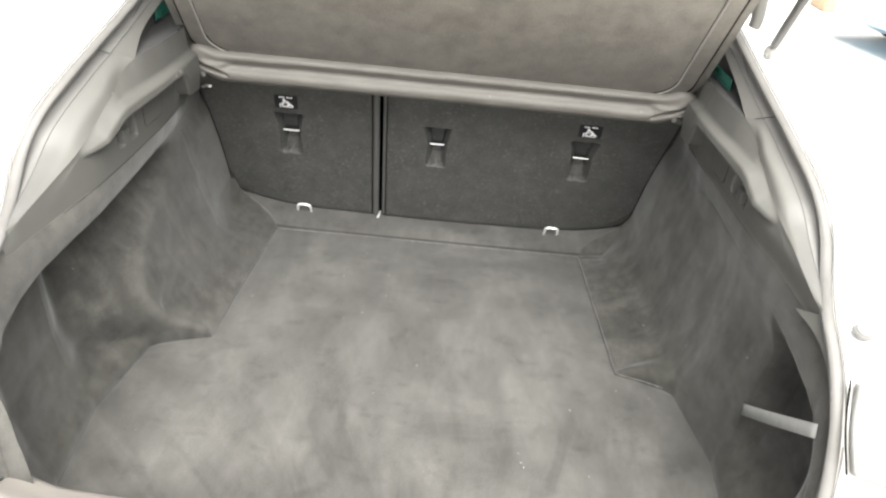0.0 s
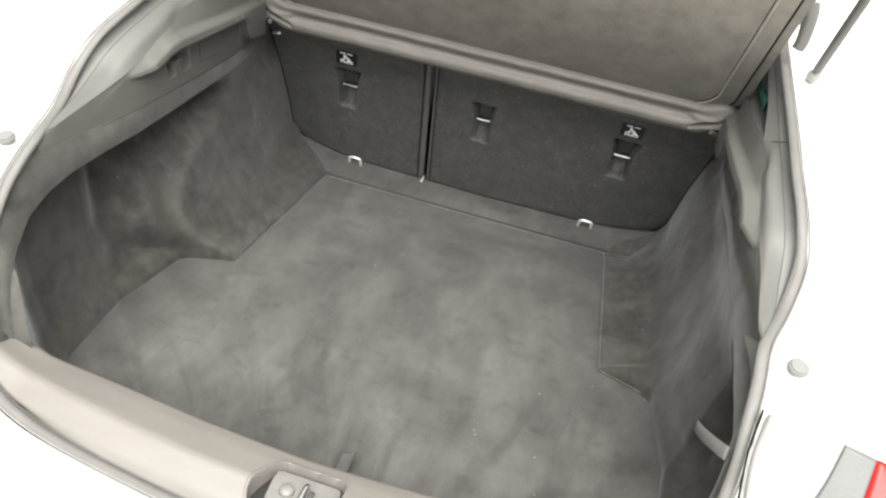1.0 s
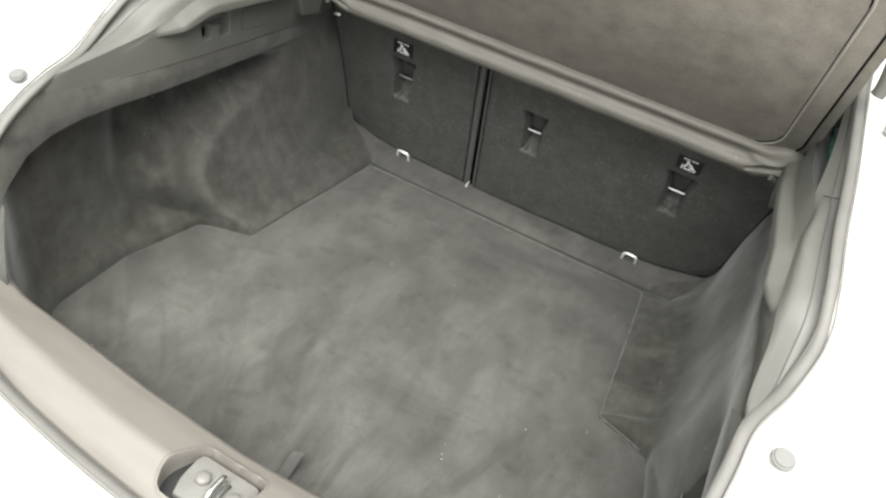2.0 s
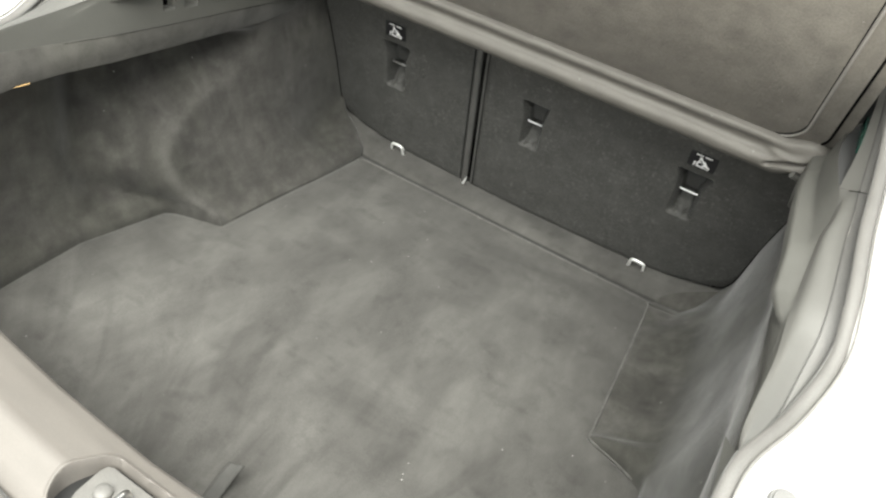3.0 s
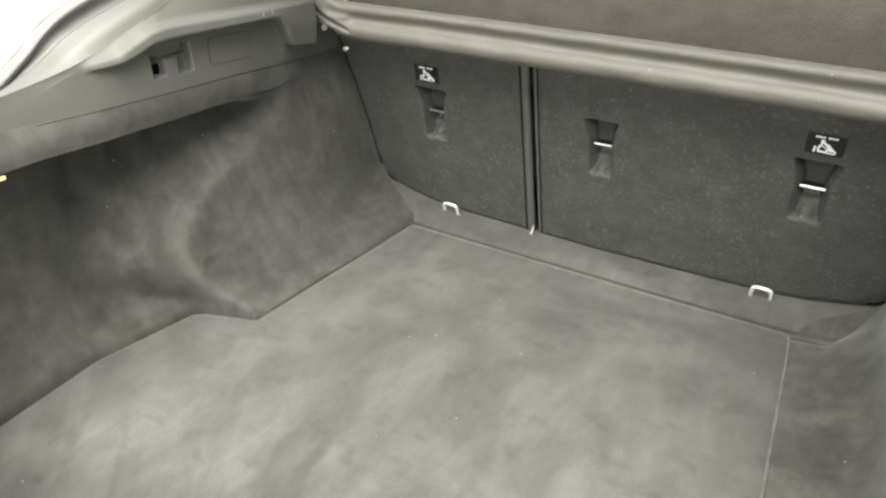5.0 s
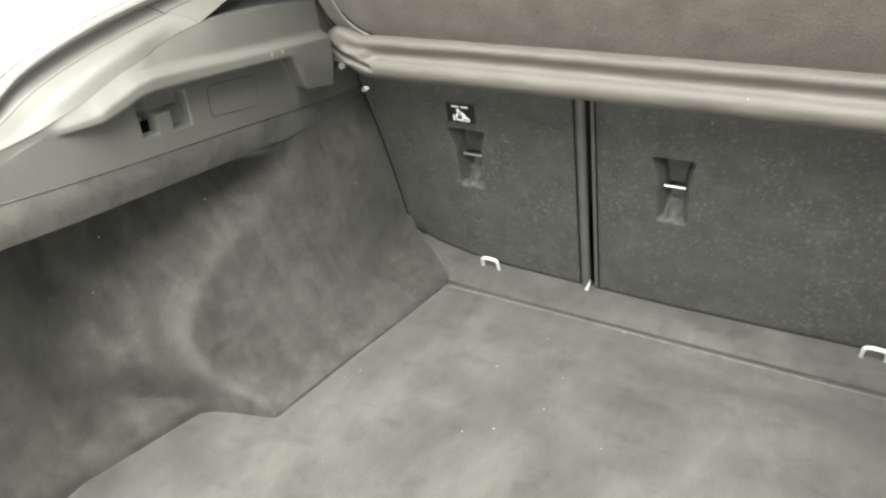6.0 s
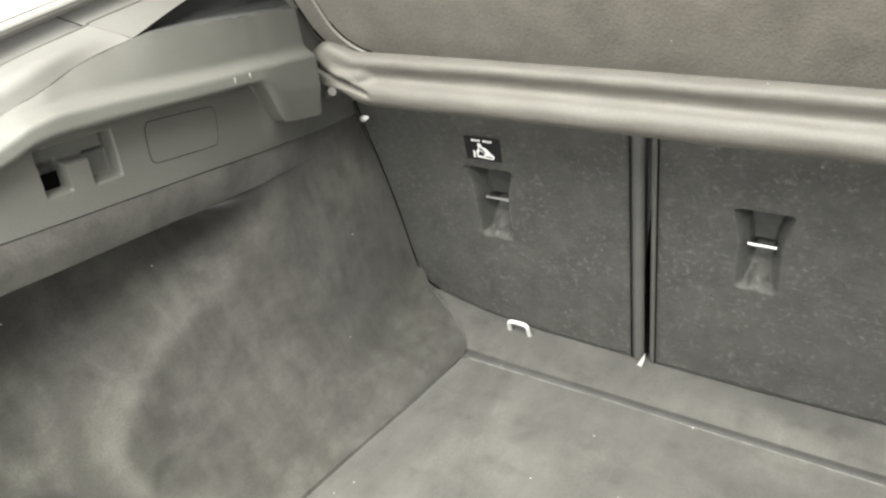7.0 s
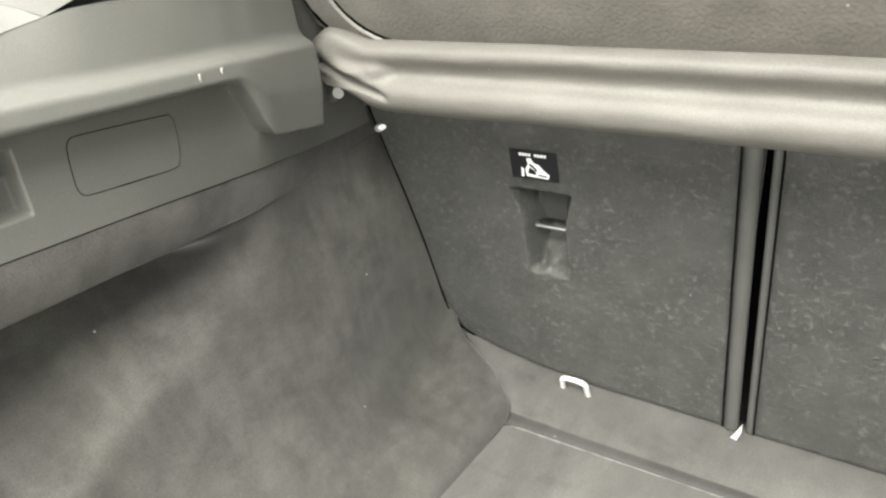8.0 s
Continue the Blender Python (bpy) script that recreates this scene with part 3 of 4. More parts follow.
def rail_profile(y):
    """Corners of the plastic shelf rail's cross-section: (x, z) from its lower seam to its top."""
    bx, bz = rim(y, RIM_OUT, OUT_EXTRA)
    S = [(-0.10, (0.590, 0.424), (0.589, 0.440), (0.588, 0.460), (0.588, 0.498), (0.589, 0.506), (0.590, 0.530), (0.592, 0.550)),
         (-0.15, (0.571, 0.424), (0.570, 0.440), (0.569, 0.460), (0.569, 0.498), (0.569, 0.506), (0.5690, 0.530), (0.570, 0.552)),
         (-0.2315, (0.556, 0.424), (0.5555, 0.440), (0.555, 0.460), (0.555, 0.498), (0.555, 0.506), (0.5550, 0.530), (0.5545, 0.553)),
         (-0.2335, (0.5535, 0.4215), (0.529, 0.4205), (0.5245, 0.460), (0.5265, 0.499), (0.544, 0.508), (0.5475, 0.532), (0.551, 0.554)),
         (-0.265, (0.5525, 0.425), (0.5285, 0.4235), (0.524, 0.462), (0.525, 0.500), (0.542, 0.508), (0.5465, 0.532), (0.550, 0.555)),
         (-0.297, (0.5515, 0.429), (0.5270, 0.4275), (0.522, 0.466), (0.524, 0.501), (0.541, 0.508), (0.5450, 0.534), (0.549, 0.556)),
         (-0.303, (0.5515, 0.4345), (0.5265, 0.433), (0.521, 0.467), (0.524, 0.501), (0.541, 0.508), (0.5450, 0.534), (0.549, 0.556)),
         (-0.330, (0.5515, 0.480), (0.5240, 0.4770), (0.519, 0.485), (0.5225, 0.502), (0.540, 0.509), (0.5440, 0.534), (0.548, 0.557)),
         (-0.338, (0.5515, 0.487), (0.5235, 0.4835), (0.519, 0.488), (0.5225, 0.503), (0.540, 0.509), (0.5440, 0.534), (0.548, 0.557)),
         (-0.350, (0.5515, 0.4885), (0.5230, 0.4855), (0.519, 0.489), (0.522, 0.503), (0.540, 0.509), (0.5440, 0.534), (0.5475, 0.558)),
         (-0.44, (0.552, 0.4895), (0.5235, 0.4875), (0.520, 0.491), (0.523, 0.504), (0.543, 0.510), (0.5490, 0.534), (0.5545, 0.557)),
         (-0.50, (0.5525, 0.4895), (0.525, 0.4885), (0.522, 0.492), (0.525, 0.506), (0.546, 0.512), (0.5550, 0.529), (0.564, 0.546)),
         (-0.54, (0.553, 0.4895), (0.526, 0.4885), (0.5235, 0.493), (0.5265, 0.507), (0.5475, 0.513), (0.5555, 0.524), (0.563, 0.535)),
         (-0.575, (0.553, 0.489), (0.529, 0.488), (0.526, 0.492), (0.528, 0.507), (0.548, 0.514), (0.552, 0.518), (0.557, 0.523)),
         (-0.60, (0.5525, 0.486), (0.532, 0.4845), (0.528, 0.489), (0.530, 0.503), (0.546, 0.510), (0.552, 0.513), (0.557, 0.5165)),
         (-0.63, (0.5520, 0.4745), (0.5345, 0.4735), (0.5305, 0.4785), (0.5325, 0.4915), (0.546, 0.499), (0.552, 0.5025), (0.557, 0.505)),
         (-0.655, (0.5520, 0.4675), (0.5365, 0.4675), (0.5325, 0.4715), (0.5345, 0.4815), (0.547, 0.489), (0.553, 0.492), (0.5575, 0.495)),
         (-0.662, (0.5520, 0.4660), (0.5385, 0.4665), (0.5355, 0.4700), (0.5370, 0.4785), (0.548, 0.486), (0.5535, 0.489), (0.5577, 0.492)),
         (-0.69, (0.5535, 0.4620), (0.5475, 0.4645), (0.5455, 0.4670), (0.5465, 0.4735), (0.552, 0.4785), (0.5555, 0.4815), (0.558, 0.4845)),
         (-0.714, (0.555, 0.458), (0.556, 0.464), (0.5563, 0.4665), (0.5566, 0.4690), (0.5572, 0.4720), (0.558, 0.4745), (0.5584, 0.4767)),
         (-0.79, (0.557, 0.436), (0.558, 0.441), (0.559, 0.446), (0.560, 0.450), (0.561, 0.454), (0.562, 0.458), (0.563, 0.4615)),
         (-0.885, (0.5605, 0.426), (0.561, 0.430), (0.5615, 0.434), (0.562, 0.438), (0.5625, 0.442), (0.563, 0.446), (0.564, 0.449)),
         (-0.935, (0.564, 0.424), (0.565, 0.426), (0.566, 0.429), (0.567, 0.431), (0.568, 0.434), (0.569, 0.436), (0.571, 0.438))]
    out = [(bx, bz)]
    for k in range(1, 8):
        out.append(tuple(pchip(-y, [(-p[0], p[k][c]) for p in S]) for c in (0, 1)))
    return out


def rounded_line(points, radii, steps):
    """A line through corners, each rounded off by its radius; steps: points along each straight."""
    P = [Vector(p) for p in points]
    out, start = [], P[0]
    for i in range(1, len(P)):
        end, after = P[i], None
        if i < len(P) - 1:
            a, b = P[i - 1] - P[i], P[i + 1] - P[i]
            r = min(radii[i - 1], 0.45 * a.length, 0.45 * b.length)
            end, after = P[i] + a.normalized() * r, P[i] + b.normalized() * r
        out += [start.lerp(end, k / steps[i - 1]) for k in range(steps[i - 1])]
        if after is None:
            out.append(end)
        else:
            out += [(1 - t) ** 2 * end + 2 * t * (1 - t) * P[i] + t * t * after for t in (0.0, 0.25, 0.5, 0.75)]
            start = after
    return out


def set_out(s, y):
    """The trim on one side stands a little further out."""
    return 0.013 * smooth(-0.92, -0.72, y) if s > 0 else 0.0


def rail_top(s, y):
    x, z = rail_profile(y)[-1]
    return (s * (x + set_out(s, y)), y + 0.045 * (0.5 - z) * smooth(-0.235, -0.15, y), z)


def holder_depth(y, z):
    """Depth of the moulded cord holder in the rail face."""
    def inside(y0, y1, z0, z1, r=0.0035):
        return smooth(0, r, min(y - y0, y1 - y, z - z0, z1 - z))
    upper = inside(-0.600, -0.520, 0.4545, 0.4755)
    left = inside(-0.600, -0.573, 0.4300, 0.4755)
    right = inside(-0.550, -0.518, 0.4275, 0.4755)
    return 0.015 * max(upper, left) + (0.017 * right if right > max(upper, left) else 0) + 0.012 * left * smooth(0.462, 0.45, z)


def shelf_rail(s):
    rows = []
    ys = np.concatenate([np.linspace(-0.10, -0.2312, 14), [-0.2316, -0.2325, -0.2335, -0.2345], np.linspace(-0.238, -0.292, 10), np.linspace(-0.295, -0.352, 40),
                         np.linspace(-0.358, -0.506, 30), np.linspace(-0.51, -0.61, 101), np.linspace(-0.614, -0.935, 70)])
    for y in ys:
        line = rounded_line(rail_profile(y), (0.0025, 0.0025, 0.004, 0.004, 0.006, 0.01), (60, 6, 5, 5, 5, 5, 6))
        row = []
        for v in line:
            dent = holder_depth(y, v.y) if v.x > 0.542 and v.y < 0.4765 and -0.61 < y < -0.51 else 0.0
            foot = 0.011 * smooth(-0.30, -0.44, y) * smooth(0.045, 0.0, v.y - line[0].y) if s > 0 else 0.0
            row.append((s * (v.x + set_out(s, y) + dent + foot), y + 0.045 * (0.5 - v.y) * smooth(-0.235, -0.15, y), v.y))
        rows.append(row)
    return sheet(rows)


def side_trim(s, which):
    trim = thing("side_trim", "grey carpeted boot side lining with moulded plastic rail " + which, "side trim", "boot side linings")
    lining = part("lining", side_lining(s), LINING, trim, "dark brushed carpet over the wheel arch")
    # paler tone along the arch ridge and the rim, left side only
    pale_band = lining.data.attributes.new("pale_band", "FLOAT", "POINT")
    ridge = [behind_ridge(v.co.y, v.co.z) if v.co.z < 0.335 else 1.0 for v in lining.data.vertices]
    pale_band.data.foreach_set("value", [(0.42 if s < 0 else 0.0) * math.exp(-((d - 0.004) / (0.011 if d < 0.004 else 0.018)) ** 2) * smooth(0.0, 0.05, v.co.z) * smooth(0.345, 0.29, v.co.z)
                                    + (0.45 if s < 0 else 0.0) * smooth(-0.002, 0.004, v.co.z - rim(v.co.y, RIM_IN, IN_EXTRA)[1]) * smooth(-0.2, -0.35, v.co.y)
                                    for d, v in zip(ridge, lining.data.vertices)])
    rail = part("rail", shelf_rail(s), TRIM, trim, "grey satin plastic shelf rail", crease=75)
    # blanking plate: flush, with a fine joint round it
    def face_x(y, z):
        (xa, za), (xb, zb) = rail_profile(y)[:2]
        return xa + (xb - xa) * (z - za) / (zb - za) + set_out(s, y)
    edge = spline([(y, z) for y, z in ((-0.476, 0.4275), (-0.40, 0.4235), (-0.392, 0.426), (-0.388, 0.434), (-0.387, 0.458), (-0.390, 0.466), (-0.398, 0.468), (-0.470, 0.4715), (-0.479, 0.469), (-0.482, 0.460), (-0.483, 0.437), (-0.481, 0.430), (-0.476, 0.4275))], 64)
    bm = prism([(s * (face_x(*p) - 0.0007), p[0], p[1]) for p in edge[:-1]], (s * 0.004, 0, 0))
    plate = part("blanking_plate", bm, TRIM, rail)
    part("plate_joint", tube([(s * (face_x(*p) - 0.0004), p[0], p[1]) for p in edge], 0.0004, 6), GAP, plate)
    hole = (0.5650 + set_out(s, -0.59), 0.5660 + set_out(s, -0.59))
    part("slot", box([min(s * a for a in hole), -0.5990, 0.4310], [max(s * a for a in hole), -0.5750, 0.4480]), GAP, rail, "black open slot")
    seam = [(s * (rim(y, RIM_OUT, OUT_EXTRA)[0] - 0.0004 + set_out(s, y) * smooth(-0.1, -0.3, y)), y - (0.012 if y < -0.3 else 0.012 + SEAT_LEAN * 0.39 * max(0, 1 + y / 0.3)), rim(y, RIM_OUT, OUT_EXTRA)[1]) for y in np.linspace(-0.05, -0.92, 40)]
    if s < 0:
        part("seam", tube(seam[:34], 0.0003, 6), GAP, rail, "thin dark joint")
    # pillar cover in two pieces
    up_out = [(0.572, 0.0, 0.738), (0.598, -0.263, 0.658), (0.608, -0.42, 0.609), (0.611, -0.515, 0.584)]
    up_in = [(0.575, 0.0, 0.69), (0.579, -0.262, 0.612), (0.578, -0.372, 0.581), (abs(rail_top(s, -0.466)[0]) - 0.0004, -0.466, 0.0002 + rail_top(s, -0.466)[2])]
    lo_out = [(0.6112, -0.510, 0.5845), (0.616, -0.60, 0.562), (0.628, -0.70, 0.523), (0.636, -0.752, 0.482), (0.618, -0.835, 0.443), (0.583, -0.92, 0.441)]
    lo_in = [(abs(rail_top(s, y)[0]) - 0.0004, y, rail_top(s, y)[2] + 0.0002) for y in np.linspace(-0.467, -0.915, 24)]
    for name, a, b, bow in (("upper_pillar_cover", up_out, up_in, 0.0), ("lower_pillar_cover", lo_out, lo_in, 0.008)):
        a, b = spline(a, 25), spline(b, 25)
        wide = [(0.034 if bow == 0 else 0.034 - 0.018 * smooth(14, 24, i)) for i in range(25)]
        edge = [p + (q - p).normalized() * w for p, q, w in zip(a, b, wide)]
        flange = loft([flip([p + Vector((0, 0, -0.003)) for p in a], s), flip([p.lerp(q, 0.5) + Vector((0.004, 0, -0.007)) for p, q in zip(a, edge)], s), flip([p + Vector((0.0015, 0, -0.002)) for p in edge], s)], 40, 8)
        part("seal_flange", flange, FLANGE, trim, "darker grey flange beside the tailgate seal")
        part("cover_joint", tube(flip(edge, s), 0.0009, 6), SEAT_EDGE, trim)
        a = edge
        mid = [tuple((p + q) / 2 for p, q in zip(u, v)) for u, v in zip(a, b)]
        n = len(mid) - 1
        mid = [(p[0] - bow * smooth(0, 0.2, i / n) * (1 - (i / n) ** 4), p[1] - 0.3 * bow * smooth(0, 0.2, i / n), p[2] + 0.4 * bow * smooth(0, 0.2, i / n)) for i, p in enumerate(mid)]
        part(name, loft([flip(a, s), flip(mid, s), flip(b, s)], 40, 12), PILLAR, trim, "pale grey pillar cover")
    part("cover_seam", tube(flip([(0.602, -0.514, 0.5795), (0.594, -0.506, 0.5745), (0.583, -0.488, 0.5640), (0.5705 + set_out(s, -0.47), -0.4675, 0.5548)], s), 0.0006, 6, 12), GAP, trim)
    # rear flange of the lining, up to the seal
    part("rear_flange", loft([flip(RIM_OUT[5:], s), flip([(0.570, -0.915, 0.436), (0.572, -0.945, 0.432), (0.570, -0.98, 0.413), (0.566, -1.03, 0.378), (0.567, -1.065, 0.323), (0.558, -1.11, 0.248), (0.528, -1.16, 0.19)], s)], 50, 6), TRIM, trim)
    # behind the rail, below the side window
    part("window_reveal", loft([[rail_top(s, y) for y in (-0.466, -0.44, -0.37, -0.30, -0.22, -0.16)], flip([(0.580, -0.468, 0.556), (0.588, -0.44, 0.558), (0.600, -0.30, 0.563), (0.602, -0.12, 0.563)], s),
                                flip([(0.586, -0.468, 0.562), (0.594, -0.44, 0.572), (0.598, -0.30, 0.625), (0.598, -0.12, 0.68)], s)], 14, 8), CABIN, trim, "dark reveal below the side window")
    return trim


side_trim(-1, "and cord holder")
side_trim(1, "and cord holder")


def boot_lamp():
    lamp = thing("boot_lamp", "small lit boot lamp under the rim of the lining", "lamp")
    part("housing", box((-0.632, -0.924, 0.3345), (-0.5955, -0.832, 0.3430), 0.002), BLACK, lamp)
    part("lens", box((-0.5960, -0.920, 0.3360), (-0.5925, -0.836, 0.3416), 0.0012), GLOW, lamp, "warm glowing lens")
    return lamp


boot_lamp()
for y, z, h in ((-0.377, 0.495, 0.0045), (-0.354, 0.4975, 0.0025)):
    scuff = part("scuff", box((-0.5212, y - 0.001, z - h), (-0.5198, y + 0.0012, z + h), 0.0005), LIP_GREY, bpy.data.objects["rail"])
    scuff.matrix_world = pose(0, 0.0, 0)


def storage_strap():
    a, b, n = Vector((0.588, -0.795, 0.142)), Vector((0.561, -1.022, 0.318)), 20
    rows = []
    up = Vector((0, 0.35, 0.93)).normalized() * 0.0105
    for i in range(n):
        p = a.lerp(b, i / (n - 1)) + Vector((-0.006 * math.sin(math.pi * i / (n - 1)), 0, 0))
        rows.append([p - up, p, p + up])
    return tagged(part("storage_strap", sheet(rows), STRAP, None, thick=0.002), "flat grey elastic strap across the side pocket", "strap")


storage_strap()


# ---- load sill ----
def sill_lines(x):
    a = abs(x)
    inner = interp(a, [(0, -1.125), (0.08, -1.122), (0.18, -1.117), (0.31, -1.105), (0.40, -1.098), (0.47, -1.093), (0.53, -1.08)])
    crease = interp(a, [(0, -1.199), (0.13, -1.194), (0.235, -1.186), (0.41, -1.163), (0.49, -1.150), (0.53, -1.14)])
    outer = interp(a, [(0, -1.262), (0.28, -1.240), (0.38, -1.222), (0.45, -1.203), (0.49, -1.188), (0.53, -1.160)])
    return inner, crease, outer


def latch_depth(x, y):
    left = -0.057 + 0.5 * (math.hypot(y + 1.205, 0.012) - 0.012)
    a, b, c = min(x - left, 0.0715 - x), min(-1.1495 - y, y + 1.236), 0.013
    d = c - math.hypot(c - a, c - b) if a < c and b < c else min(a, b)
    return 0.036 * smooth(0.0, 0.0045, d) - 0.0014 * smooth(-0.006, -0.001, d) * (1 - smooth(-0.001, 0.002, d))


load_sill = thing("load_sill", "beige-grey grained plastic sill cover with recessed latch", "sill cover")
rows = []
for x in np.concatenate([np.linspace(-0.525, -0.1, 44), np.linspace(-0.096, 0.09, 190), np.linspace(0.1, 0.525, 44)]):
    i, c, o = sill_lines(x)
    lift = 0.012 * smooth(0.44, 0.53, abs(x))
    prof = [(i + 0.012, -0.01), (i + 0.009, 0.08), (i + 0.006, 0.130), (i + 0.003, 0.145), (i - 0.003, 0.153), (i - 0.012, 0.1575), (i - 0.03, 0.1645), (c + 0.010, 0.1742), (c + 0.003, 0.1756), (c - 0.003, 0.1752), (c - 0.010, 0.1725), (c - 0.035, 0.160), (o + 0.010, 0.149), (o, 0.140)]
    line = spline([(0, p, q) for p, q in prof], 170)
    rows.append([(x, v.y, v.z + lift - (latch_depth(x, v.y) if v.z > 0.12 else 0)) for v in line])
part("sill_plate", sheet(rows), SILL, load_sill)
plate = prism([(-0.026, -1.226, 0.139), (-0.034, -1.205, 0.139), (-0.0365, -1.170, 0.139), (-0.034, -1.161, 0.139), (-0.027, -1.1575, 0.139), (0.058, -1.1575, 0.139), (0.0645, -1.161, 0.139), (0.0655, -1.17, 0.139), (0.0645, -1.22, 0.139), (0.058, -1.227, 0.139)], (0, 0, 0.0160), bevel=0.003)
# black block on the recess floor stands in for its deep shade
part("latch_well_shade", box((-0.0535, -1.2335, 0.128), (0.070, -1.1515, 0.1435), 0.002), BLACK, load_sill, "shade of the well round the striker plate, painted black")
striker_plate = part("striker_plate", plate, LATCH, load_sill, "pale painted striker plate")
for x, y in ((-0.0075, -1.189), (0.047, -1.193)):
    bm = bmesh.new()
    bmesh.ops.create_cone(bm, cap_ends=True, segments=24, radius1=0.0150, radius2=0.0150, depth=0.001, matrix=pose(x, y, 0.1535))
    part("washer", bm, BLACK, striker_plate, "dark washer")
    bm = bmesh.new()
    bmesh.ops.create_cone(bm, cap_ends=True, segments=24, radius1=0.0115, radius2=0.0105, depth=0.007, matrix=pose(x, y, 0.157))
    bmesh.ops.create_uvsphere(bm, u_segments=16, v_segments=8, radius=0.0105, matrix=pose(x, y, 0.160) @ Matrix.Diagonal((1, 1, 0.35, 1)))
    part("bolt", bm, LATCH, striker_plate, "pale round bolt head")
part("striker", tube([(0.0185, -1.213, 0.150), (0.0185, -1.212, 0.162), (0.0185, -1.206, 0.168), (0.0185, -1.190, 0.169), (0.0185, -1.178, 0.167), (0.0185, -1.174, 0.150)], 0.0042, 10, 30), STEEL, striker_plate, "bright steel latch loop")
part("striker_side", tube([(0.0275, -1.211, 0.151), (0.0275, -1.204, 0.160), (0.0275, -1.184, 0.160), (0.0275, -1.177, 0.151)], 0.0035, 8, 16), SEAT_EDGE, striker_plate)


# ---- folding rear seat backs ----
SEAT_TOP = 0.50


def seat_bottom(x):
    return interp(abs(x), OUTLINE)


def pocket_depth(x, z, cx):
    """Recess of a tether anchor: wide above, narrow below, deepest under the bar, with a padded foot."""
    if not 0.184 < z < 0.325:
        return 0.0
    half = (0.88 if abs(cx) < 0.1 else 1.0) * interp(z, [(0.188, 0.020), (0.255, 0.0185), (0.275, 0.020), (0.312, 0.030)])
    side = smooth(-0.010, 0.006, half - abs(x - cx))
    top = smooth(0.3155, 0.3085, z)
    bottom = smooth(0.190, 0.203, z)
    deep = pchip(z, [(0.184, 0.022), (0.220, 0.030), (0.236, 0.046), (0.252, 0.054), (0.262, 0.036), (0.285, 0.036), (0.302, 0.042), (0.315, 0.044)])
    foot = 0.017 * smooth(1.0, 0.25, math.hypot((x - cx) / 0.020, (z - 0.199) / 0.027))
    return (deep - foot) * side * top * bottom


def seat_back(x0, x1, anchors, label):
    seat = thing("seat_back", label, "seat back", "folding rear seat backs")
    outer = x0 if abs(x0) > abs(x1) else x1
    inner = x1 if outer == x0 else x0
    lim = 0.606 * (1 if outer > 0 else -1)
    dense = []
    for a in anchors:
        dense += list(np.linspace(a - 0.042, a + 0.042, 50))
    xs = sorted(set(np.round(np.concatenate([np.linspace(inner, lim * 0.86, 60), [math.copysign(v, lim) for v, _ in OUTLINE if v > 0.5], np.linspace(lim * 0.86, lim, 26), dense]), 5)))
    xs = [x for x in xs if min(inner, lim) <= x <= max(inner, lim)]
    ts = np.concatenate([np.linspace(0, 0.06, 8), np.linspace(0.075, 0.36, 22), np.linspace(0.365, 0.68, 100), np.linspace(0.69, 1, 16)])
    rows = []
    for x in xs:
        zb = seat_bottom(x) - 0.005
        row = []
        for t in ts:
            z = zb + (SEAT_TOP - zb) * t
            d = min(abs(x - inner), (z - zb) * (1.0 if abs(x) < 0.5 else 0.25))
            y = seat_y(z) + 0.005 * (1 - smooth(0, 0.009, d)) + 0.0012 * noise.noise(Vector((x * 7, z * 7, 2.0)))
            y += max([pocket_depth(x, z, a) for a in anchors])
            row.append((x, y, z))
        rows.append(row)
    bm = sheet(rows)
    edge = [e for e in bm.edges if e.is_boundary]
    back = bmesh.ops.extrude_edge_only(bm, edges=edge)
    for v in [g for g in back["geom"] if isinstance(g, bmesh.types.BMVert)]:
        v.co.y += 0.07
    part("backrest_panel", bm, SEAT, seat)
    # rolled edge beside the gap
    side = 1 if inner < x0 + 1e-6 and inner < outer else -1
    radius = 0.0086 if inner < -0.15 else 0.0046
    path = [(inner - side * (radius - 0.0005), seat_y(z) + 0.006, z) for z in np.linspace(0.008, SEAT_TOP, 12)]
    part("edge_roll", tube(path, radius, 12, 30), SEAT_EDGE, seat, "smooth rolled vinyl edge")
    path = [(inner + side * 0.0012, seat_y(z) - 0.0003, z) for z in np.linspace(0.008, SEAT_TOP, 12)]
    part("edge_seam", tube(path, 0.0010, 6, 24), GAP, seat)
    # thin black tube stands in for shade in the gap beside the lining
    sign = 1 if outer > 0 else -1
    path = [(sign * (x - 0.001), seat_y(z) - 0.0008, z) for x, z in ((0.512, 0.048), (0.533, 0.059), (0.542, 0.073), (0.549, 0.096), (0.5535, 0.14), (0.5605, 0.21), (0.5712, 0.28), (0.584, 0.35), (0.592, 0.40))]
    part("edge_gap_shadow", tube(path, 0.0012, 6, 30), GAP, seat, "black line for the shaded gap along the outer edge")
    for a in anchors:
        z = 0.2575
        y = seat_y(z) + 0.017
        slim = 0.88 if abs(a) < 0.1 else 1.0
        # darker sheet just in front of the upper pocket floor
        sheet_rows = []
        for zz in np.linspace(0.236, 0.3085, 26):
            across = [a + k * slim * interp(zz, [(0.24, 0.0165), (0.262, 0.0175), (0.306, 0.0265)]) for k in np.linspace(-1, 1, 15)]
            sheet_rows.append([(x, seat_y(zz) + pocket_depth(x, zz, a) - 0.0015, zz) for x in across])
        part("pocket_sheet", sheet(sheet_rows), POCKET_DARK, seat, "darker sheet inside the anchor pocket")
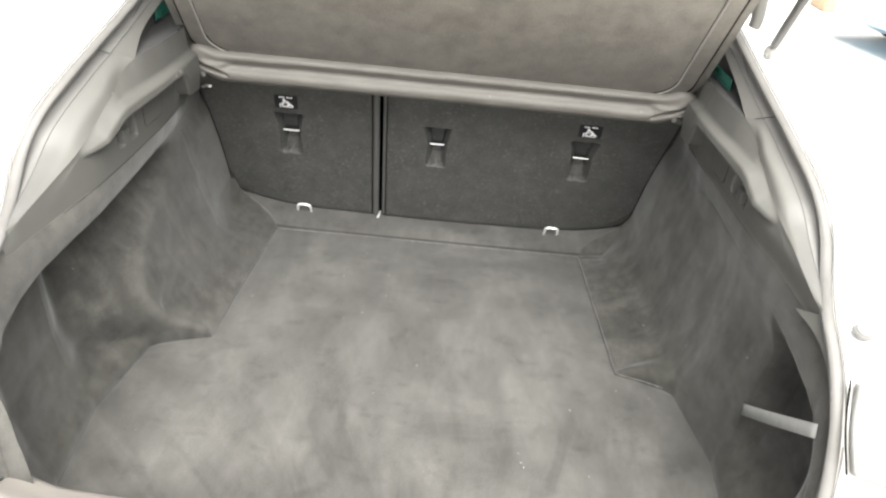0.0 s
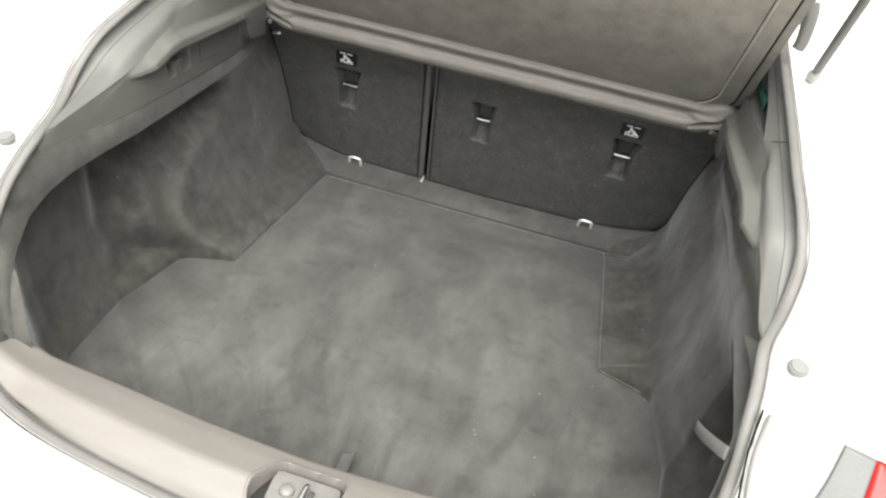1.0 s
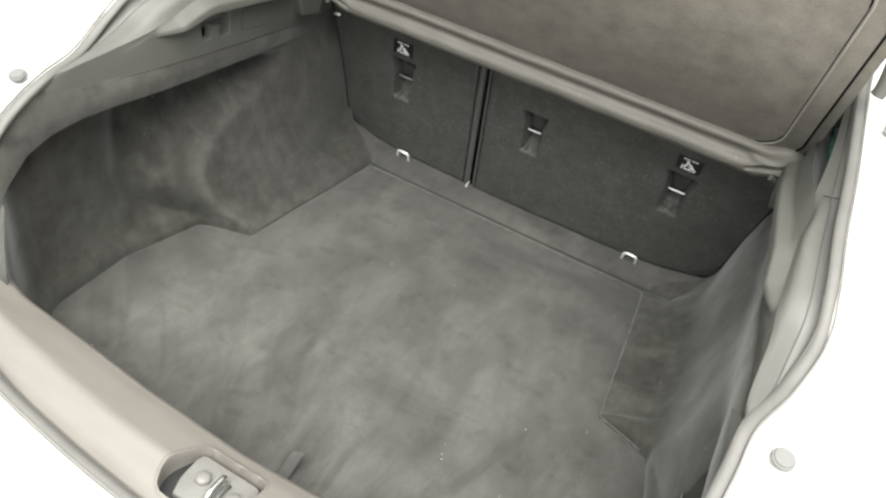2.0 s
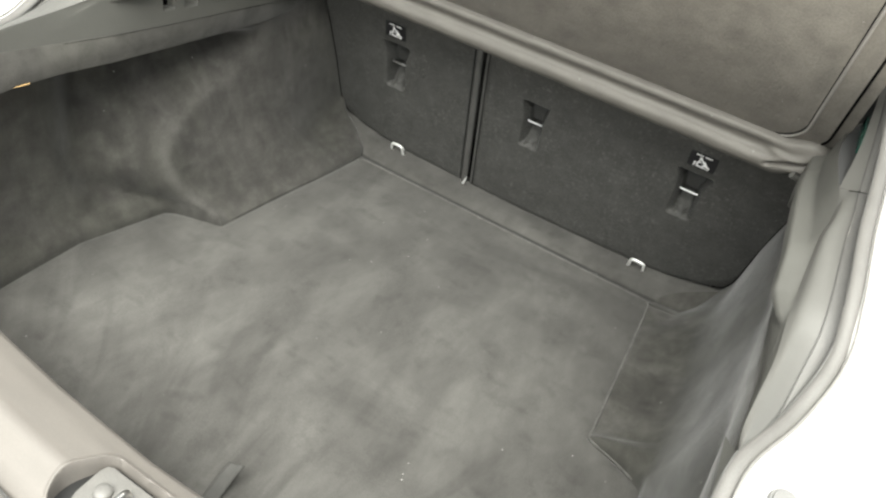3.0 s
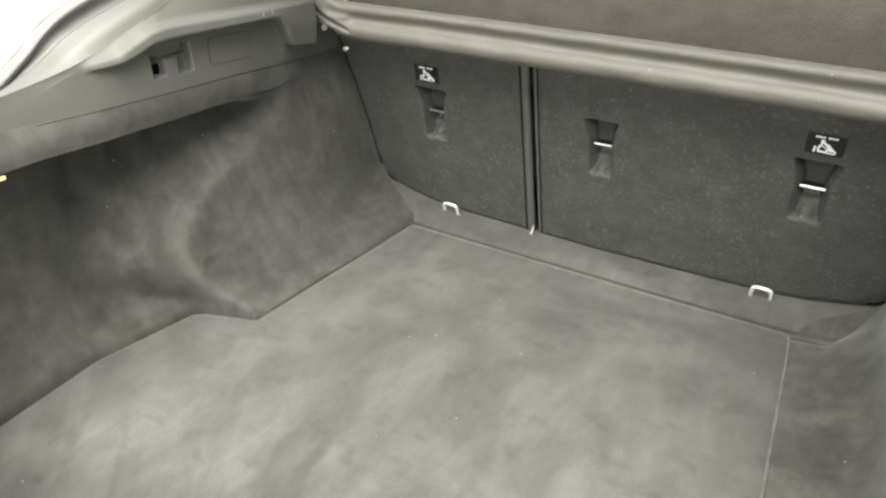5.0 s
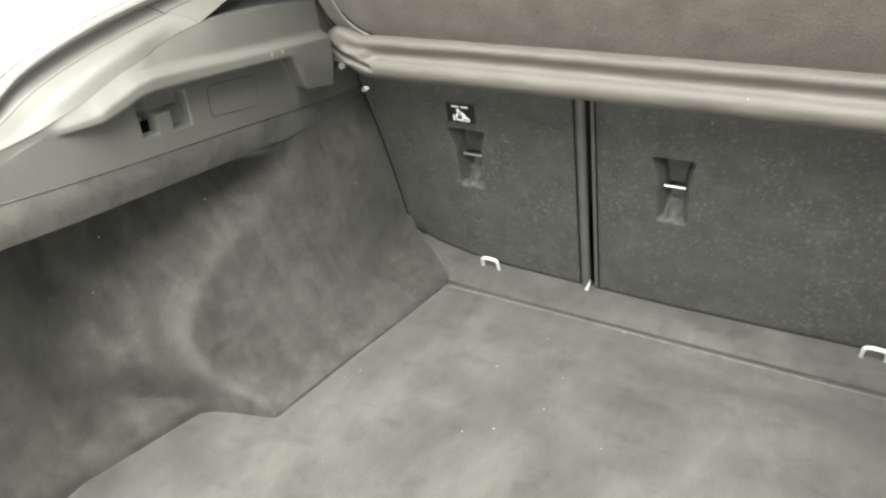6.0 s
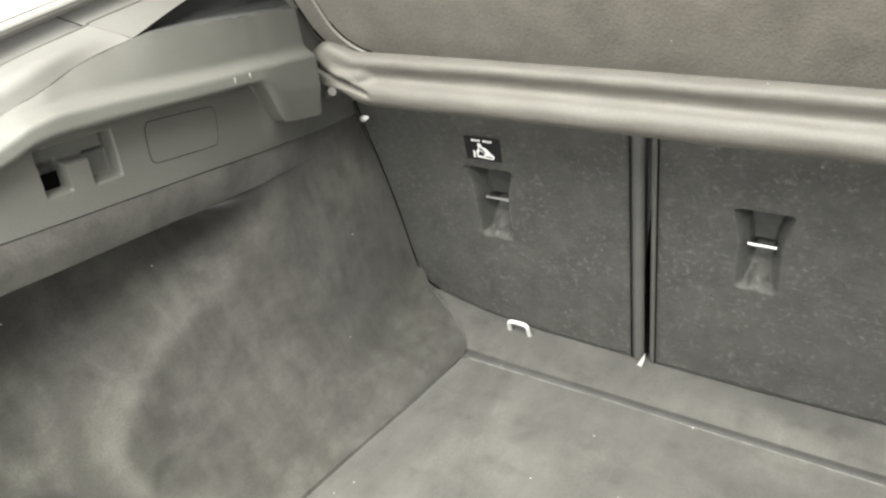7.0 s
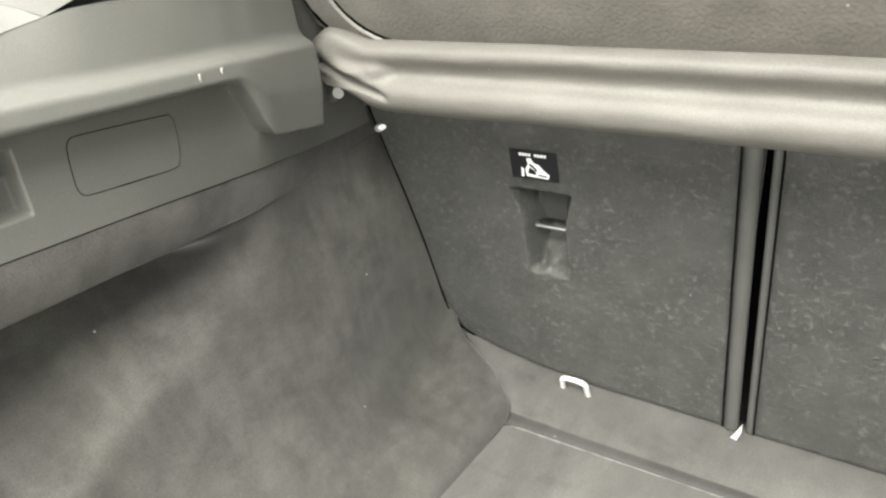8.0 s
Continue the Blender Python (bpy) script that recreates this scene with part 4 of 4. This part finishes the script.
        part("tether_bar", tube([(a - 0.0205 * slim, y + 0.006, z), (a - 0.019 * slim, y, z), (a + 0.019 * slim, y, z), (a + 0.0205 * slim, y + 0.006, z)], 0.0026, 8), STEEL, seat, "bright steel tether anchor bar")
    return seat


seat_back(-0.606, -0.162, [-0.375], "black felt-backed narrow section of the folding rear seat")
seat_back(-0.128, 0.606, [0.002, 0.375], "black felt-backed wide section of the folding rear seat")
part("gap", box((-0.156, 0.022, 0.02), (-0.131, 0.09, 0.5)), GAP).name = "seat_gap"
tagged(bpy.data.objects["seat_gap"], "dark gap between the two rear seat backs", "gap", kind="structure")


def tether_label(cx):
    lab = thing("tether_label", "black sticker with white pictogram on the seat back", "sticker", "tether stickers")
    m = pose(cx, seat_y(0.3480) - 0.0012, 0.3480, 90 + math.degrees(math.atan(SEAT_LEAN)), 0, 0)

    def flat(points, lift, name, mat):
        bm = bmesh.new()
        bm.faces.new([bm.verts.new(m @ Vector((x, y, lift))) for x, y in points])
        r = bmesh.ops.extrude_face_region(bm, geom=list(bm.faces))
        for v in [g for g in r["geom"] if isinstance(g, bmesh.types.BMVert)]:
            v.co += m.to_3x3() @ Vector((0, 0, 0.0004))
        part(name, bm, mat, lab)
    flat([(-0.0285, -0.019), (0.0285, -0.019), (0.0285, 0.019), (-0.0285, 0.019)], 0, "backing", LABEL)
    for i in range(9):
        if i != 4:
            x0 = -0.0165 + i * 0.0037
            flat([(x0, 0.0112), (x0 + 0.0029, 0.0112), (x0 + 0.0029, 0.0145), (x0, 0.0145)], 0.0006, "bar", PRINT)
    flat([(-0.010, -0.015), (0.016, -0.016), (0.018, -0.011), (0.011, -0.005), (0.006, 0.001), (0.000, 0.003), (-0.003, 0.009), (-0.008, 0.008), (-0.007, 0.001), (-0.011, -0.006)], 0.0006, "pictogram", PRINT)
    flat([(-0.0165, -0.016), (-0.0135, -0.016), (-0.0125, -0.006), (-0.0155, -0.004)], 0.0006, "pictogram_edge", PRINT)
    flat([(-0.004, 0.0025), (0.001, -0.002), (0.004, -0.0065), (0.0025, -0.0075), (-0.001, -0.003), (-0.005, 0.0)], 0.0012, "pictogram_line", LABEL)
    flat([(0.004, -0.0125), (0.0145, -0.0135), (0.0155, -0.012), (0.005, -0.0108)], 0.0012, "pictogram_stroke", LABEL)
    flat([(-0.008, -0.0105), (0.002, -0.0115), (0.001, -0.007), (-0.005, -0.003)], 0.0012, "pictogram_detail", LABEL)
    return lab


for cx in (-0.377, 0.377):
    tether_label(cx)


def lashing_hook(cx):
    hook = thing("lashing_hook", "bright metal lashing loop at the foot of the rear seat", "lashing hook", "lashing hooks")
    part("loop", tube([(cx - 0.0180, 0.004, -0.004), (cx - 0.0175, -0.004, 0.015), (cx - 0.0135, -0.009, 0.030), (cx + 0.0135, -0.009, 0.030), (cx + 0.0175, -0.004, 0.015), (cx + 0.0180, 0.004, -0.004)], 0.0038, 10, 36), NICKEL, hook)
    part("base", box((cx - 0.027, 0.002, -0.002), (cx + 0.027, 0.018, 0.0045), 0.002), BLACK, hook, "black plastic base")
    return hook


for cx in (-0.350, 0.340):
    lashing_hook(cx)

clip = part("strap_clip", prism([(-0.150, 0.002, 0.006), (-0.1425, 0.0, 0.006), (-0.138, -0.004, 0.022), (-0.1375, -0.006, 0.036), (-0.140, -0.005, 0.030)], (0, 0.0015, 0)), NICKEL)
tagged(clip, "thin bright metal tongue in the gap of the seat backs", "clip")
bm = tube([(-0.572, -0.092, 0.374), (-0.562, -0.105, 0.381), (-0.552, -0.115, 0.386), (-0.545, -0.12, 0.387)], 0.0052, 8, 14, flat=0.6)
tagged(part("trim_clip", bm, PRINT), "small white plastic clip at the end of the rail", "clip")

# ---- raised parcel shelf ----
shelf = thing("parcel_shelf", "raised grey felt parcel shelf with rolled front edge", "parcel shelf")
UPDIR = Vector((0, -0.601, 0.799))
FACE = Vector((0, -0.799, -0.601))
FOOT = Vector((0, -0.184, 0.495))
LENGTH = 0.50


def shelf_point(x, u, out):
    return FOOT + Vector((x, 0, 0)) + UPDIR * u + FACE * out


def rounded(hw, u0, u1, r, n=8):
    pts = []
    for cx, cu, a0 in ((hw - r, u0 + r, -90), (hw - r, u1 - r, 0), (-hw + r, u1 - r, 90), (-hw + r, u0 + r, 180)):
        for k in range(n + 1):
            a = radians(a0 + 90 * k / n)
            pts.append((cx + r * math.cos(a), cu + r * math.sin(a)))
    return pts


def slab(hw, u0, u1, r, out, thick, bevel):
    return prism([shelf_point(x, u, out) for x, u in rounded(hw, u0, u1, r)], -FACE * thick, bevel=bevel)


part("board", slab(0.572, -0.01, LENGTH, 0.05, -0.006, 0.016, 0.004), SHELF, shelf)
part("border", slab(0.549, -0.006, LENGTH - 0.01, 0.045, 0.0, 0.010, 0.003), SHELF, shelf)
part("felt_panel", slab(0.509, 0.004, LENGTH - 0.03, 0.055, 0.004, 0.008, 0.004), SHELF, shelf, "brown-grey felt panel")
part("border_joint", tube([shelf_point(x, u, -0.002) for x, u in rounded(0.5515, -0.008, LENGTH - 0.008, 0.047)], 0.002, 6), GAP, shelf)
bead = part("bead", tube([shelf_point(x, u, 0.0022) for x, u in rounded(0.5135, -0.001, LENGTH - 0.025, 0.058)], 0.0030, 8), LIP_GREY, shelf, "thin pale bead")
# black tube paints the shadow inside the bead and above the roll
shadow_line = [shelf_point(x, u, 0.0018) for x, u in rounded(0.5098, 0.003, LENGTH - 0.029, 0.056)]
part("bead_shadow_line", tube(shadow_line + shadow_line[:1], 0.0022, 6), GAP, bead)
profile = [(-0.180, 0.507), (-0.192, 0.5045), (-0.200, 0.5005), (-0.2040, 0.4960), (-0.2035, 0.4905), (-0.1995, 0.4855), (-0.1950, 0.4810), (-0.1918, 0.4765), (-0.1908, 0.4720), (-0.1935, 0.4675), (-0.199, 0.462), (-0.2015, 0.453), (-0.196, 0.441), (-0.183, 0.432), (-0.166, 0.429), (-0.150, 0.433), (-0.145, 0.46), (-0.155, 0.50)]
line = spline([(0, a, b) for a, b in profile], 84)
mid = Vector((0, -0.180, 0.474))
rows = []
for x in np.concatenate([np.linspace(-0.570, -0.44, 70), np.linspace(-0.43, 0.43, 50), np.linspace(0.44, 0.570, 70)]):
    a = abs(x)
    e = smooth(0.528, 0.575, a)
    row = []
    for p in line:
        q = p.lerp(mid, 0.45 * e ** 2)
        front = smooth(-0.178, -0.19, p.y)
        # the groove dies out before the end, where the felt is gathered into a fold
        full = 0.0125 * math.exp(-((p.z - 0.474) / 0.0085) ** 2) * front
        q.y -= full * smooth(0.462, 0.492, a)
        fold_z = 0.448 + 0.40 * (a - 0.474)
        q.y += 0.010 * math.exp(-((p.z - fold_z) / 0.0038) ** 2) * smooth(0.470, 0.487, a) * front
        q.y -= 0.004 * math.exp(-((p.z - fold_z - 0.010) / 0.006) ** 2) * smooth(0.475, 0.50, a) * front
        q.z += 0.020 * smooth(0.49, 0.552, a) * smooth(0.462, 0.435, p.z)
        q.z += 0.012 * smooth(0.49, 0.54, a) * smooth(0.480, 0.50, p.z)
        wob = 0.0012 * noise.noise(Vector((x * 11, p.z * 30, 0))) + 0.0005 * noise.noise(Vector((x * 50, p.z * 60, 4)))
        row.append((x, q.y + wob, q.z + wob - 0.0045 - 0.002 * (x / 0.5) ** 2))
    rows.append(row)
bm = sheet(rows, closed_u=True)
bm.verts.ensure_lookup_table()
bm.faces.new(bm.verts[:84])
bm.faces.new(bm.verts[-84:])
part("rolled_edge", bm, SHELF_EDGE, shelf, "pale ribbed rolled edge")
for s in (-1, 1):
    part("hinge_pin", tube([(s * 0.527, -0.209, 0.447), (s * 0.534, -0.205, 0.443), (s * 0.548, -0.198, 0.437)], lambda t: 0.0060 - 0.002 * t, 10), PILLAR, shelf, "grey plastic hinge pin")
    part("cord_lug", tube([(s * 0.590, -0.30, 0.765), (s * 0.598, -0.302, 0.74), (s * 0.602, -0.304, 0.70), (s * 0.600, -0.303, 0.683)], lambda t: 0.015 - 0.003 * t, 12, 16), PILLAR, shelf, "pale plastic cord lug")

# ---- the car's own body round the boot ----
car = thing("car", "white hatchback with open tailgate and pale drain channel", "car")
WAY = [(1, 0, -0.3)] * 2 + [(1, 0, -0.25)] * 4 + [(1, -0.1, -0.12)] * 3 + [(1, -0.2, -0.08)] * 2 + [(1, -0.25, -0.05), (0.95, -0.4, 0), (0.7, -0.75, 0), (0.35, -0.95, 0), (0.1, -1, 0), (0, -1, 0)]


def body_curve(d, dz, s, floor_z=None):
    out = []
    for p, w in zip(OPENING, WAY):
        q = Vector(p) + Vector(w) * d + Vector((0, 0, dz))
        if floor_z is not None:
            q.z = floor_z
        out.append((s * q.x, q.y, q.z))
    return out


for s in (-1, 1):
    curves = [body_curve(0.004, -0.012, s), body_curve(0.022, -0.016, s), body_curve(0.05, -0.010, s), body_curve(0.11, -0.012, s), body_curve(0.19, -0.05, s), body_curve(0.235, -0.14, s), body_curve(0.25, 0, s, -0.05), body_curve(0.22, 0, s, -0.42)]
    part("quarter_panel", loft(curves, 110, 44), PAINT, car, "white painted rear wing and bumper")
    # rubber stop
    bm = bmesh.new()
    bmesh.ops.create_cone(bm, cap_ends=True, segments=24, radius1=0.0155, radius2=0.0135, depth=0.008, matrix=pose(s * 0.621, -0.938, 0.432, 18, 0, 0))
    bmesh.ops.bevel(bm, geom=[e for e in bm.edges if len(e.link_faces) == 2 and any(len(f.verts) > 6 for f in e.link_faces)], offset=0.002, segments=2, affect="EDGES")
    part("rubber_stop", bm, STOP, car, "grey rubber stop")
    # rear lamp
    lamp = part("rear_lamp", loft([flip([(0.5805, -1.024, 0.410), (0.575, -1.055, 0.365), (0.580, -1.092, 0.315)], s), flip([(0.624, -1.036, 0.413), (0.618, -1.070, 0.365), (0.608, -1.103, 0.313)], s),
                                   flip([(0.668, -1.042, 0.414), (0.655, -1.079, 0.365), (0.634, -1.113, 0.310)], s)], 16, 16), LAMP_PALE, car, "pale grey rear lamp housing with red lens", thick=0.02, offset=0)
    part("lamp_flank", loft([flip([(0.6695, -1.042, 0.414), (0.6565, -1.079, 0.365), (0.6355, -1.113, 0.310)], s), flip([(0.688, -1.045, 0.412), (0.678, -1.086, 0.362), (0.662, -1.125, 0.305)], s),
                             flip([(0.706, -1.047, 0.409), (0.699, -1.092, 0.358), (0.688, -1.134, 0.300)], s)], 16, 16), LAMP_GREY, lamp, "darker grey lamp flank", thick=0.02, offset=0)
    part("lamp_lens", loft([flip([(0.708, -1.047, 0.4085), (0.701, -1.092, 0.3575), (0.690, -1.134, 0.2995)], s), flip([(0.755, -1.043, 0.398), (0.75, -1.11, 0.345), (0.735, -1.16, 0.28)], s),
                            flip([(0.82, -0.98, 0.372), (0.825, -1.06, 0.32), (0.80, -1.12, 0.25)], s)], 16, 16), RED, lamp, "glossy red lens", thick=0.02, offset=0)
    part("lamp_joint", tube(flip([(0.5735, -1.020, 0.411), (0.5685, -1.055, 0.366), (0.573, -1.092, 0.314)], s), 0.0014, 6, 12), GAP, lamp)
    # side window
    pane = ((0.590, 0.593), (-0.275, -0.17), (0.572, 0.600)) if s < 0 else ((0.582, 0.585), (-0.32, -0.20), (0.558, 0.582))
    part("quarter_window", box([min(s * a for a in pane[0]), pane[1][0], pane[2][0]], [max(s * a for a in pane[0]), pane[1][1], pane[2][1]], 0.001), GREEN, car, "green tinted side window edge")
    # gas strut
    lower, upper = Vector((s * 0.649, -0.300, 0.640)), Vector((s * 0.62, -0.60, 1.06))
    part("gas_strut", tube([lower.lerp(upper, t) for t in (0.04, 0.3, 0.6, 1.0)], 0.009, 12, 14), SEAT_EDGE, car, "dark tailgate gas strut")
    bm = bmesh.new()
    bmesh.ops.create_uvsphere(bm, u_segments=16, v_segments=10, radius=0.0135, matrix=Matrix.Translation(lower))
    part("strut_socket", bm, GREY_PAINT, car, "pale ball socket of the gas strut")

ring = [(-x, y, z) for x, y, z in OPENING] + OPENING[-2::-1]
seal = part("weatherstrip", tube([(x * 0.986, y + 0.004, z - 0.001) for x, y, z in ring], 0.0088, 12, 260, flat=0.7), RUBBER, car, "grey rubber tailgate seal")
part("seal_lip", tube([(x * 1.010, y - 0.004 - 0.006 * (abs(x) < 0.5), z - 0.006) for x, y, z in ring], 0.0082, 10, 260, flat=0.7), LIP, seal)
part("seal_groove", tube([(x * 1.0005, y - 0.001 * (abs(x) > 0.5) - 0.003 * (abs(x) < 0.5), z + 0.0042) for x, y, z in ring], 0.0016, 6, 260), SEAM, seal)
part("seal_joint", tube([(x * (0.9735 if abs(x) > 0.4 else 0.985), y + 0.006 + 0.006 * (abs(x) < 0.5), z + 0.0015) for x, y, z in ring], 0.0015, 6, 260), SEAT_EDGE, seal)

# roof, tailgate and cabin, above and behind the view
part("roof", loft([[(-0.62, 0.30, 0.79), (0, 0.30, 0.86), (0.62, 0.30, 0.79)], [(-0.66, 1.2, 0.84), (0, 1.2, 0.93), (0.66, 1.2, 0.84)], [(-0.64, 2.2, 0.78), (0, 2.2, 0.86), (0.64, 2.2, 0.78)]], 20, 16), PAINT, car, thick=0.03)
part("tailgate", loft([[(-0.56, 0.27, 0.84), (0, 0.27, 0.90), (0.56, 0.27, 0.84)], [(-0.62, -0.20, 1.24), (0, -0.22, 1.29), (0.62, -0.20, 1.24)], [(-0.60, -0.68, 1.62), (0, -0.72, 1.67), (0.60, -0.68, 1.62)]], 20, 16), PAINT, car, "white raised tailgate", thick=0.05)
for s in (-1, 1):
    part("cabin_side", box([min(s * 0.66, s * 0.68), 0.06, -0.05], [max(s * 0.66, s * 0.68), 2.2, 0.80]), CABIN, car)
part("cabin_front", box((-0.68, 2.2, -0.05), (0.68, 2.22, 0.85)), CABIN, car)
part("cabin_floor", box((-0.68, 0.09, -0.08), (0.68, 2.2, -0.05)), CABIN, car)
part("underbody", box((-0.72, -1.2, -0.44), (0.72, 0.1, -0.40)), CABIN, car)
